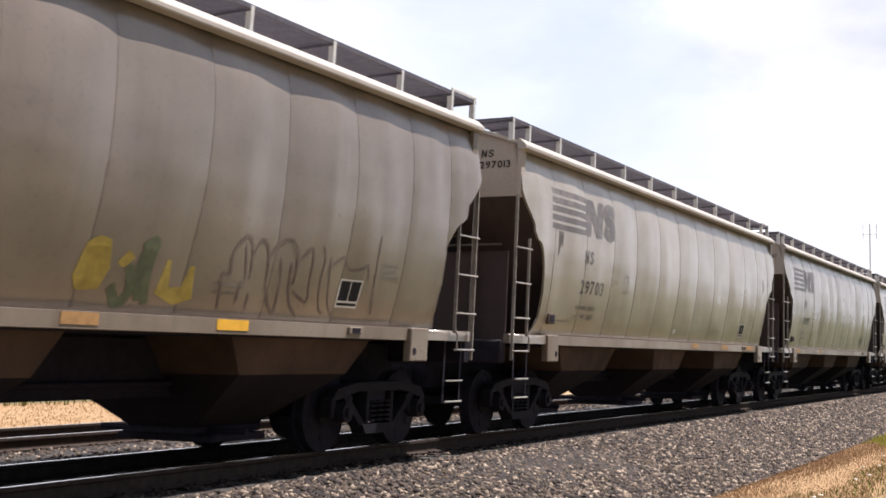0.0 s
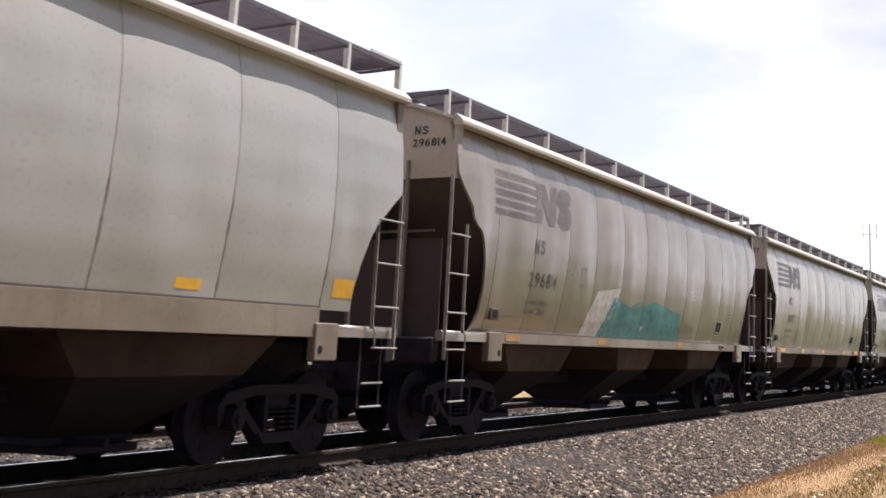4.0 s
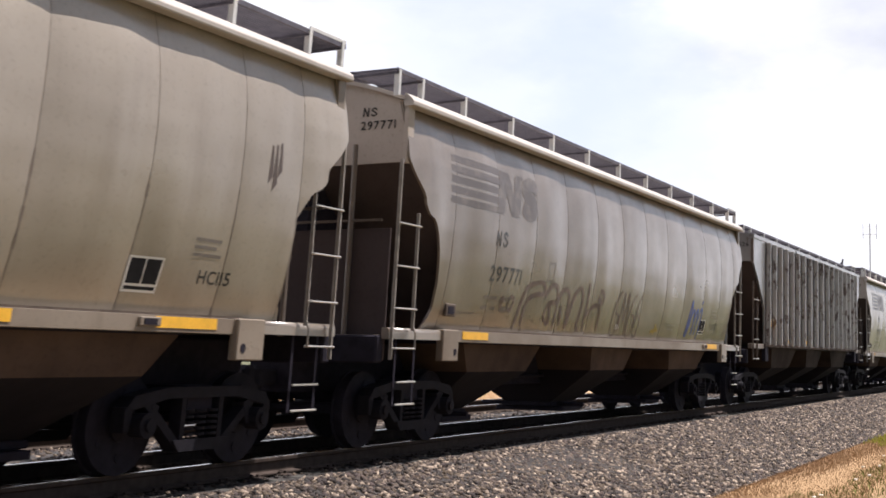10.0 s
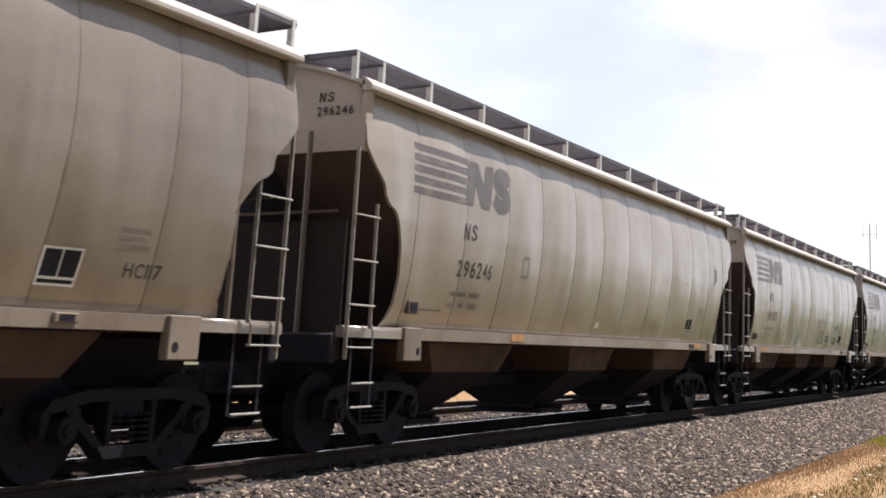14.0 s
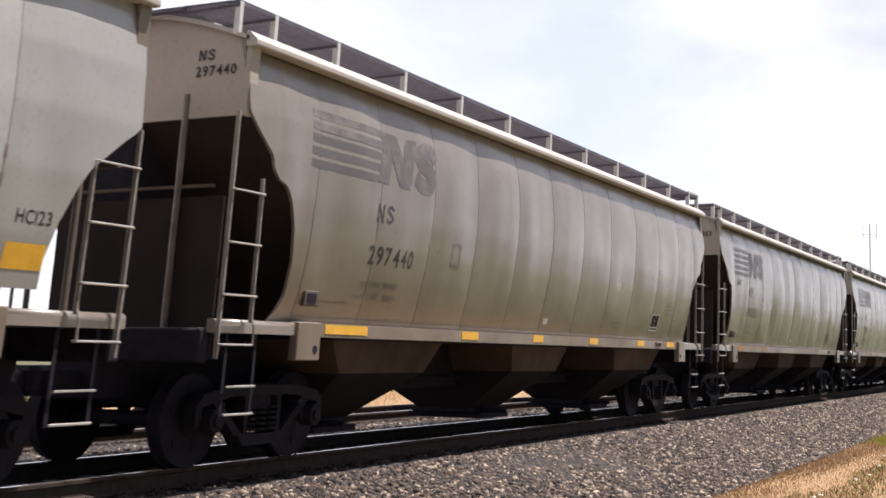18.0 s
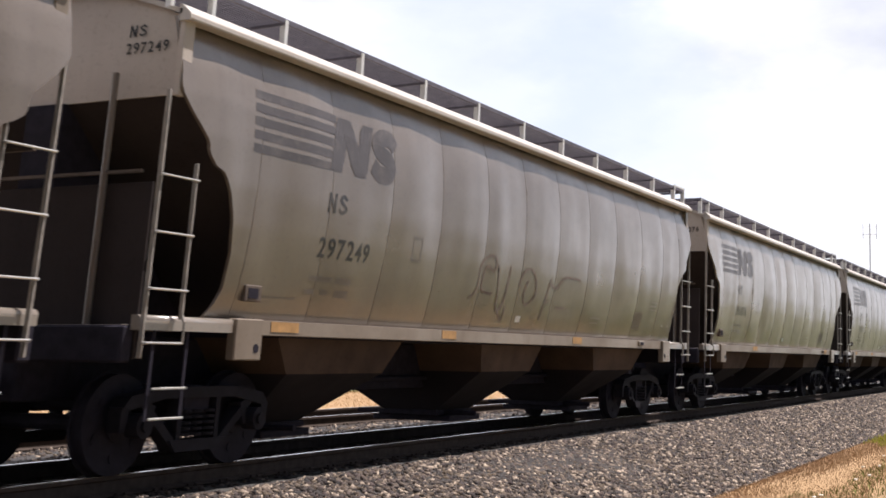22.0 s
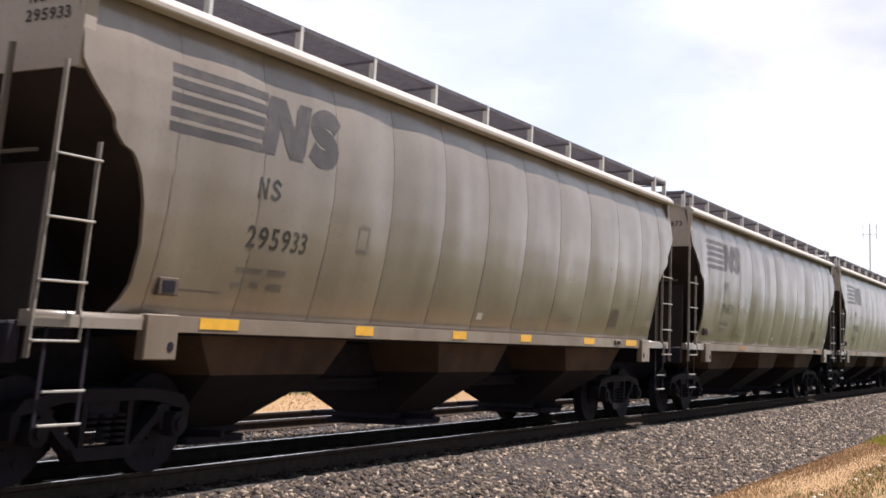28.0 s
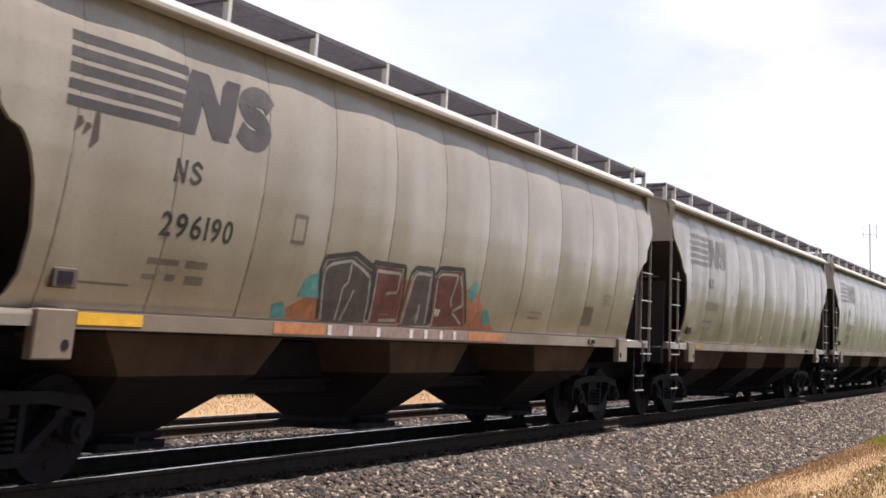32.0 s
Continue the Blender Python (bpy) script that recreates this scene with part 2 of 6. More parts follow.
def sheet(bm, place, nu, nv, rim=None):
    """A bent sheet: place(u, v) for u, v from 0 to 1; rim is the way in which its edges fold back."""
    g = [[bm.verts.new(place(i / nu, j / nv)) for j in range(nv + 1)] for i in range(nu + 1)]
    for i in range(nu):
        for j in range(nv):
            f = bm.faces.new((g[i][j], g[i + 1][j], g[i + 1][j + 1], g[i][j + 1]))
            f.smooth = True
    if rim:
        loop = [g[i][0] for i in range(nu + 1)] + [g[nu][j] for j in range(1, nv + 1)] + [g[i][nv] for i in range(nu - 1, -1, -1)] + [g[0][j] for j in range(nv - 1, 0, -1)]
        low = [bm.verts.new(v.co + Vector(rim)) for v in loop]
        for i in range(len(loop)):
            j = (i + 1) % len(loop)
            bm.faces.new((loop[i], low[i], low[j], loop[j]))
        for i in range(len(loop)):
            bm.edges.get((loop[i], loop[(i + 1) % len(loop)])).smooth = False
    return bm


def loft(bm, top, bottom):
    """Joins two rectangles (x0, x1, y0, y1, z)."""
    rows = []
    for x0, x1, y0, y1, z in (top, bottom):
        rows.append([bm.verts.new(p) for p in ((x0, y0, z), (x1, y0, z), (x1, y1, z), (x0, y1, z))])
    for i in range(4):
        j = (i + 1) % 4
        bm.faces.new((rows[0][i], rows[1][i], rows[1][j], rows[0][j]))
    bm.faces.new(rows[0]), bm.faces.new(rows[1][::-1])
    bmesh.ops.recalc_face_normals(bm, faces=bm.faces)
    return bm


def between(table, z):
    for (z0, a), (z1, b) in zip(table, table[1:]):
        if z <= z1:
            return a + (b - a) * (z - z0) / (z1 - z0)
    return table[-1][1]


GLYPHS = {}


def glyph(ch):
    """Triangles and width of one character of the built-in font, one unit high."""
    if ch not in GLYPHS:
        data = bpy.data.curves.new("glyph", "FONT")
        data.body, data.size, data.resolution_u, data.offset = ch, 1.0, 3, 0.018
        ob = new("glyph", data)
        mesh = bpy.data.meshes.new_from_object(ob.evaluated_get(bpy.context.evaluated_depsgraph_get()))
        pts = [(v.co.x, v.co.y) for v in mesh.vertices]
        faces = [tuple(p.vertices) for p in mesh.polygons]
        bpy.data.objects.remove(ob), bpy.data.meshes.remove(mesh), bpy.data.curves.remove(data)
        w = max((p[0] for p in pts), default=0.4)
        low = min((p[0] for p in pts), default=0.0)
        GLYPHS[ch] = ([(x - low, y) for x, y in pts], faces, w - low)
    return GLYPHS[ch]


def lettering(text, x, z, height, width, place):
    """Stencilled characters from x on, height tall and width long in all; place(x, z) lays them on the surface."""
    gap = 0.13
    total = sum(glyph(c)[2] if c != " " else 0.35 for c in text) + gap * (len(text) - 1)
    bm, sx, sy, at = bmesh.new(), width / total, height / 0.72, 0.0
    for c in text:
        if c == " ":
            at += 0.35 + gap
            continue
        pts, faces, w = glyph(c)
        vs = [bm.verts.new(place(x + (px + at) * sx, z + py * sy)) for px, py in pts]
        for f in faces:
            bm.faces.new([vs[i] for i in f])
        at += w + gap
    return bm


def stroke(points, width, place, bm=None, uneven=0.15):
    """A sprayed line through points in x and z, smoothed, laid on the surface."""
    bm = bm or bmesh.new()
    fine = []
    n = len(points)
    for i in range(n - 1):
        p0, p1, p2, p3 = (Vector(points[max(0, min(n - 1, i + k))]) for k in (-1, 0, 1, 2))
        for s in range(5):
            t = s / 5
            fine.append(0.5 * (2 * p1 + (p2 - p0) * t + (2 * p0 - 5 * p1 + 4 * p2 - p3) * t * t + (3 * p1 - p0 - 3 * p2 + p3) * t ** 3))
    fine.append(Vector(points[-1]))
    last = None
    for i, p in enumerate(fine):
        d = (fine[min(i + 1, len(fine) - 1)] - fine[max(i - 1, 0)])
        d = d.normalized() if d.length > 1e-6 else Vector((1, 0))
        s = Vector((-d.y, d.x)) * width / 2 * (1 - uneven + 2 * uneven * random.random())
        now = (bm.verts.new(place(*(p + s))), bm.verts.new(place(*(p - s))))
        if last:
            bm.faces.new((last[0], last[1], now[1], now[0]))
        last = now
    return bm


def patch(outline, place, bm=None):
    """A filled painted shape: a fan of narrow strips, laid on the surface."""
    bm = bm or bmesh.new()
    xs = [p[0] for p in outline]
    x0, x1 = min(xs), max(xs)
    n = max(4, int((x1 - x0) / 0.06))

    def span(x):
        hits = []
        for (ax, az), (bx, bz) in zip(outline, outline[1:] + outline[:1]):
            if (ax <= x < bx) or (bx <= x < ax):
                hits.append(az + (bz - az) * (x - ax) / (bx - ax))
        return sorted(hits)
    last = None
    for i in range(n + 1):
        x = x0 + 1e-4 + (x1 - x0 - 2e-4) * i / n
        h = span(x)
        if len(h) < 2:
            last = None
            continue
        k = max(2, 6)
        now = [bm.verts.new(place(x, h[0] + (h[-1] - h[0]) * j / k)) for j in range(k + 1)]
        if last:
            for j in range(k):
                bm.faces.new((last[j], now[j], now[j + 1], last[j + 1]))
        last = now
    return bm


# ---- ground, tracks ----
def bed(off):
    """Height of the stone bed, by the distance from the middle of the near track (minus is the camera's side)."""
    return between([(-4.05, -0.80), (-3.9, -0.75), (-2.0, -0.285), (-1.65, -0.205), (-0.95, -0.200), (-0.6, -0.222), (0.6, -0.225), (1.7, -0.21), (2.2, -0.23), (2.8, -0.19), (5.9, -0.19), (6.4, -0.26), (7.9, -0.82)], off)


def earth(off):
    return between([(-400, -1.2), (-30, -0.85), (-9, -0.62), (-6, -0.64), (-4.6, -0.72), (-4, -0.78), (0, -0.95), (7.5, -0.85), (9, -0.78), (60, -0.6), (900, 1.0)], off)


def strip_mesh(name, offs, xs, height, rough=0.0):
    verts, faces = [], []
    for x in xs:
        for o in offs:
            verts.append((x, TRACK + o, height(o) + rough * noise.noise(Vector((x * 0.7, o * 0.7, 3)))))
    n = len(offs)
    for i in range(len(xs) - 1):
        for j in range(n - 1):
            faces.append((i * n + j, i * n + n + j, i * n + n + j + 1, i * n + j + 1))
    mesh = bpy.data.meshes.new(name)
    mesh.from_pydata(verts, [], faces)
    for p in mesh.polygons:
        p.use_smooth = True
    return mesh


def ground_material():
    m, n, l, b = material("ground_grass_and_straw")
    co, sep = n.new("ShaderNodeTexCoord"), n.new("ShaderNodeSeparateXYZ")
    l.new(co.outputs["Object"], sep.inputs["Vector"])
    wave = noise_at(n, l, 0.35, (0.4, 1, 1), 5)
    tuft, fine = noise_at(n, l, 4.0, detail=6), noise_at(n, l, 60, detail=2)
    warp = n.new("ShaderNodeMath")
    warp.operation = "MULTIPLY_ADD"
    warp.inputs[1].default_value = 3.0
    l.new(wave.outputs["Fac"], warp.inputs[0])
    l.new(sep.outputs["Y"], warp.inputs[2])
    straw = blend(n, l, tuft.outputs["Fac"], (0.300, 0.192, 0.102), (0.365, 0.240, 0.134))
    green = blend(n, l, tuft.outputs["Fac"], (0.078, 0.082, 0.047), (0.112, 0.116, 0.070))
    ahead = n.new("ShaderNodeMath")
    ahead.operation = "SUBTRACT"
    l.new(warp.outputs["Value"], ahead.inputs[0])
    l.new(ramp(n, l, sep.outputs["X"], 30, 40, 0.0, 3.2), ahead.inputs[1])
    near = ramp(n, l, ahead.outputs["Value"], 3.0, 4.2, 1, 0)
    far = ramp(n, l, warp.outputs["Value"], 33.0, 34.5, 0, 1)
    c = blend(n, l, near, straw, green)
    c = blend(n, l, far, c, green)
    c = blend(n, l, ramp(n, l, fine.outputs["Fac"], 0.45, 0.7, 0, 0.3), c, (0.14, 0.098, 0.045))
    l.new(c, b.inputs["Base Color"])
    b.inputs["Roughness"].default_value, b.inputs["Specular IOR Level"].default_value = 0.95, 0.1
    bump(n, l, b, tuft.outputs["Fac"], 0.6, 0.08)
    return m


def stone_material(name, dark, mid, light):
    m, n, l, b = material(name)
    geo = n.new("ShaderNodeNewGeometry")
    r = n.new("ShaderNodeValToRGB")
    r.color_ramp.elements[0].color, r.color_ramp.elements[1].color = (*dark, 1), (*light, 1)
    for at, tone in ((0.20, (0.054, 0.034, 0.031)), (0.36, (0.110, 0.076, 0.046)), (0.50, (0.015, 0.0096, 0.0074)), (0.66, mid), (0.82, (0.145, 0.105, 0.078))):
        e = r.color_ramp.elements.new(at)
        e.color = (*tone, 1)
    l.new(geo.outputs["Random Per Island"], r.inputs["Fac"])
    grain = noise_at(n, l, 70, detail=3)
    c = blend(n, l, ramp(n, l, grain.outputs["Fac"], 0.4, 0.7, 0, 0.4), r.outputs["Color"], tuple(x * 0.6 for x in mid))
    l.new(c, b.inputs["Base Color"])
    b.inputs["Roughness"].default_value = 0.85
    bump(n, l, b, grain.outputs["Fac"], 0.4, 0.01)
    return m


def bed_material():
    m, n, l, b = material("stone_bed")
    cells = n.new("ShaderNodeTexVoronoi")
    co = n.new("ShaderNodeTexCoord")
    cells.inputs["Scale"].default_value = 17
    l.new(co.outputs["Object"], cells.inputs["Vector"])
    sep = n.new("ShaderNodeSeparateColor")
    l.new(cells.outputs["Color"], sep.inputs["Color"])
    c = blend(n, l, sep.outputs["Red"], (0.012, 0.0095, 0.0088), (0.050, 0.040, 0.035))
    l.new(c, b.inputs["Base Color"])
    b.inputs["Roughness"].default_value = 0.9
    inv = ramp(n, l, cells.outputs["Distance"], 0, 0.6, 1, 0)
    bump(n, l, b, inv, 1.0, 0.04)
    return m


GROUND = ground_material()
STONES = stone_material("ballast_stone", (0.0047, 0.0031, 0.0025), (0.037, 0.0245, 0.019), (0.43, 0.335, 0.25))
BED = bed_material()

far_x = [-300, -120, -40, -10, 0, 4, 8, 12, 16, 20, 25, 30, 36, 44, 54, 66, 90, 140, 240, 500, 1200]
ground = new("ground", strip_mesh("ground", [-400, -200, -90, -40, -20, -12, -9, -7.5, -6, -5, -4.4, -4, -2, 0, 4, 7.5, 8.5, 10, 14, 20, 30, 45, 70, 120, 250, 500, 900], far_x, earth, 0.05))
ground.data.materials.append(GROUND)
tagged(ground, "dry straw-coloured grass with green weeds beside the line", "ground", kind="structure")

track_bed = new("track_bed", strip_mesh("track_bed", [-4.05, -3.9, -3.4, -2.8, -2.3, -2.0, -1.8, -1.6, -1.2, -0.4, 0.4, 1.2, 1.7, 2.2, 2.5, 2.8, 3.6, 4.4, 5.2, 5.9, 6.4, 7.1, 7.9],
                                                [x for x in range(-40, 261, 2)], bed, 0.03))
track_bed.data.materials.append(BED)
tagged(track_bed, "grey crushed-stone ballast bed under two tracks", "ballast", kind="structure")


def stones(name, count, x0, x1, o0, o1, size, seed, bias=1.0):
    """Crushed stones: lumpy eight-sided bodies, each turned its own way, joined as one heap."""
    rng = np.random.default_rng(seed)
    base = np.array([(1, 0, 0), (-1, 0, 0), (0, 1, 0), (0, -1, 0), (0, 0, 1), (0, 0, -1)], float)
    tri = np.array([(0, 2, 4), (2, 1, 4), (1, 3, 4), (3, 0, 4), (2, 0, 5), (1, 2, 5), (3, 1, 5), (0, 3, 5)])
    xs = x0 + (x1 - x0) * rng.random(count) ** bias
    os_ = o0 + (o1 - o0) * rng.random(count)
    zs = np.array([bed(o) for o in os_])
    r = size * (0.55 + 0.75 * rng.random((count, 1, 1)))
    pts = base[None] * (0.65 + 0.6 * rng.random((count, 6, 3))) * r
    pts += (rng.random((count, 6, 3)) - 0.5) * r * 0.55
    a = rng.random((count, 3)) * 6.283
    for k, (i, j) in enumerate(((0, 1), (1, 2), (0, 2))):
        c, s = np.cos(a[:, k])[:, None], np.sin(a[:, k])[:, None]
        u, v = pts[:, :, i].copy(), pts[:, :, j].copy()
        pts[:, :, i], pts[:, :, j] = c * u - s * v, s * u + c * v
    pts[:, :, 2] *= 0.8
    pts += np.stack([xs, TRACK + os_, zs + size * (0.25 * rng.random(count) - 0.2)], 1)[:, None]
    mesh = bpy.data.meshes.new(name)
    f = (tri[None] + (np.arange(count) * 6)[:, None, None]).reshape(-1, 3)
    mesh.vertices.add(count * 6)
    mesh.vertices.foreach_set("co", pts.reshape(-1))
    mesh.loops.add(len(f) * 3)
    mesh.loops.foreach_set("vertex_index", f.reshape(-1).astype(np.int32))
    mesh.polygons.add(len(f))
    mesh.polygons.foreach_set("loop_start", np.arange(0, len(f) * 3, 3, dtype=np.int32))
    mesh.update(calc_edges=True)
    mesh.validate()
    mesh.materials.append(STONES)
    ob = new(name, mesh)
    return tagged(ob, "loose grey and buff crushed ballast stones", "ballast", kind="stuff")


stones("ballast_stones", 23000, 6, 24, -4.02, -1.28, 0.044, 1)
stones("ballast_stones", 33000, 24, 64, -4.02, -1.28, 0.047, 2, 1.3)
stones("ballast_stones", 9000, 6, 26, 1.2, 5.8, 0.040, 3)
stones("ballast_stones", 6000, 26, 64, 1.2, 5.8, 0.046, 4)
stones("ballast_stones", 4000, 6, 24, -1.05, 1.2, 0.036, 6)
stones("ballast_stones", 900, 6, 40, -4.32, -3.95, 0.034, 5)

RAIL = [(-0.070, -0.180), (0.070, -0.180), (0.070, -0.165), (0.012, -0.145), (0.010, -0.050), (0.036, -0.036), (0.036, -0.006), (0.030, 0.0), (-0.030, 0.0), (-0.036, -0.006), (-0.036, -0.036), (-0.010, -0.050), (-0.012, -0.145), (-0.070, -0.165)]


def rail(name, off):
    """A rail along x with foot, web and head; its polished running strip is a part."""
    bm = bmesh.new()
    x0, x1 = -40.0, 260.0
    a, b = ([bm.verts.new((x, TRACK + off + y, z)) for y, z in RAIL] for x in (x0, x1))
    n = len(RAIL)
    for i in range(n):
        bm.faces.new((a[i], b[i], b[(i + 1) % n], a[(i + 1) % n]))
    bm.faces.new(a), bm.faces.new(b[::-1])
    bmesh.ops.recalc_face_normals(bm, faces=bm.faces)
    ob = part(name, bm, RAILSIDE, None)
    tagged(ob, "rust-brown steel rail with a polished running head", "rail", "rails of the two tracks")
    part("running_strip", boxed((x0, TRACK + off - 0.026, -0.001), (x1, TRACK + off + 0.026, 0.0015)), RAILTOP, ob, "bright polished steel strip")
    return ob


for off in (-0.7535, 0.7535, 3.62, 5.127):
    rail("rail", off)

tie_shapes = []
for k in range(4):
    w, h = 0.112 + 0.008 * random.random(), 0.165
    bm = boxed((-w, -1.30 - 0.04 * random.random(), -h), (w, 1.30 + 0.04 * random.random(), 0), 0.012)
    mesh = bpy.data.meshes.new("tie")
    bm.to_mesh(mesh), bm.free()
    mesh.materials.append(TIEWOOD)
    tie_shapes.append(mesh)
bm = bmesh.new()
for y in (-0.7535, 0.7535):
    box(bm, (-0.095, y - 0.17, 0), (0.095, y + 0.17, 0.018), 0.004)
    for sx, sy in ((-0.06, -0.085), (0.06, 0.085), (0.06, -0.085), (-0.06, 0.085)):
        box(bm, (sx - 0.014, y + sy - 0.014, 0.015), (sx + 0.014, y + sy + 0.014, 0.045))
plate_mesh = bpy.data.meshes.new("tie_plates")
bm.to_mesh(plate_mesh), bm.free()
plate_mesh.materials.append(RAILSIDE)
for mid, z, x0, x1 in ((0.0, -0.198, 3, 66), (4.3735, -0.198, 3, 66)):
    track = tagged(new("track_ties"), "row of dark creosoted wooden ties under the rails", "ties", kind="structure")
    track.location = (0, TRACK + mid, z)
    x = x0
    while x < x1:
        tie = part("tie", tie_shapes[random.randrange(4)], TIEWOOD, track)
        tie.location, tie.rotation_euler = (x, random.uniform(-0.05, 0.05), random.uniform(-0.006, 0.004)), (0, 0, random.uniform(-0.02, 0.02))
        pl = part("tie_plate", plate_mesh, RAILSIDE, track)
        pl.location = (x, 0, 0.0)
        x += 0.52 + random.uniform(-0.02, 0.02)


# ---- the cars ----
def truck_part(car, x, mirror):
    """A two-axle truck: bolster, two cast side frames with springs, two wheelsets."""
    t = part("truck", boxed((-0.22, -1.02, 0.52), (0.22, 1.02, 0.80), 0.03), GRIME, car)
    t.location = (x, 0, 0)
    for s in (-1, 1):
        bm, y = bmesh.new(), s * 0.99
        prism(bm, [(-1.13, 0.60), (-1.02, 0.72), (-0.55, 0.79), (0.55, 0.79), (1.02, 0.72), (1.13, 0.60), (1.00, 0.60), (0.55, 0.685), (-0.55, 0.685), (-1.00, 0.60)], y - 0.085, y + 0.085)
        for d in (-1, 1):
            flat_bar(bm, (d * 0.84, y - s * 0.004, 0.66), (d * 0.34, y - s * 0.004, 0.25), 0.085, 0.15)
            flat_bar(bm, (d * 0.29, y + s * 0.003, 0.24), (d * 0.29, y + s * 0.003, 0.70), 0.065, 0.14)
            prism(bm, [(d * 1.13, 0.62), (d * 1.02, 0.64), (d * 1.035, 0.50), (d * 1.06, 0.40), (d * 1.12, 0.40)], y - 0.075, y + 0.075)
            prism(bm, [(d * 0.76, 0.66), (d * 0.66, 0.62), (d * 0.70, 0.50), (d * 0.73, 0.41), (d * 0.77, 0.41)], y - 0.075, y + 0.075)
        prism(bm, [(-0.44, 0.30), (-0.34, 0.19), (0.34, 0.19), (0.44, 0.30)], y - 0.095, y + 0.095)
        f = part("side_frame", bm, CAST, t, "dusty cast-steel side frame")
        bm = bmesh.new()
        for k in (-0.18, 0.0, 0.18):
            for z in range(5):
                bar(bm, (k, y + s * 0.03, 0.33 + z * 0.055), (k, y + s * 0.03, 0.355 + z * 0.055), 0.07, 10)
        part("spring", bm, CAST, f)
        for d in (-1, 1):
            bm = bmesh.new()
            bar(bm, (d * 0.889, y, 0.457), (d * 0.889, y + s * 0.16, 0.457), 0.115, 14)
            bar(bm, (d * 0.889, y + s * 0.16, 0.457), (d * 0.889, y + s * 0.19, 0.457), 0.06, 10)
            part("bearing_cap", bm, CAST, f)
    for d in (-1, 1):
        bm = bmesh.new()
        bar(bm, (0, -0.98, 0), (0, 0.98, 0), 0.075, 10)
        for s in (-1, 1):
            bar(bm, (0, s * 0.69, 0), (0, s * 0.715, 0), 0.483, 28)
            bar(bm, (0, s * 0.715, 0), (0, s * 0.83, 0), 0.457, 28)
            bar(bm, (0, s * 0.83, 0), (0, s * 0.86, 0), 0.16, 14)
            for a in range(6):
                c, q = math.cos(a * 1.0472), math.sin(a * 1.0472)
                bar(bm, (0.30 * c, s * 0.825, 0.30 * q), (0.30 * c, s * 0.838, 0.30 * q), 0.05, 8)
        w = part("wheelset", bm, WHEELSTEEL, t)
        w.location = (d * 0.889, 0, 0.457)
        w["axle"] = "front" if d < 0 else "rear"
    return t


def ladder(car, x0, x1, y, z0, top0, top1, rungs, mat=None, single=False):
    """A side ladder: two angle stiles, and rungs that are parts."""
    bm = bmesh.new()
    for x, top in ((x0, top0), (x1, top1)):
        if top:
            box(bm, (x - 0.015, y - 0.008, z0), (x + 0.015, y + 0.002, top), 0.003)
            box(bm, (x - 0.015, y - 0.008, z0), (x - 0.008, y + 0.032, top), 0.003)
    lad = part("ladder", bm, mat or RUNG, car, "pale painted steel ladder")
    for z in rungs:
        bm = bmesh.new()
        a, b = min(x0, x1), max(x0, x1)
        bar(bm, (a, y - 0.035, z), (b, y - 0.035, z), 0.0105, 8)
        bar(bm, (a, y - 0.035, z), (a, y, z), 0.0125, 6)
        bar(bm, (b, y - 0.035, z), (b, y, z), 0.0125, 6)
        part("rung", bm, BARE, lad, "rung worn to bright steel")
    return lad


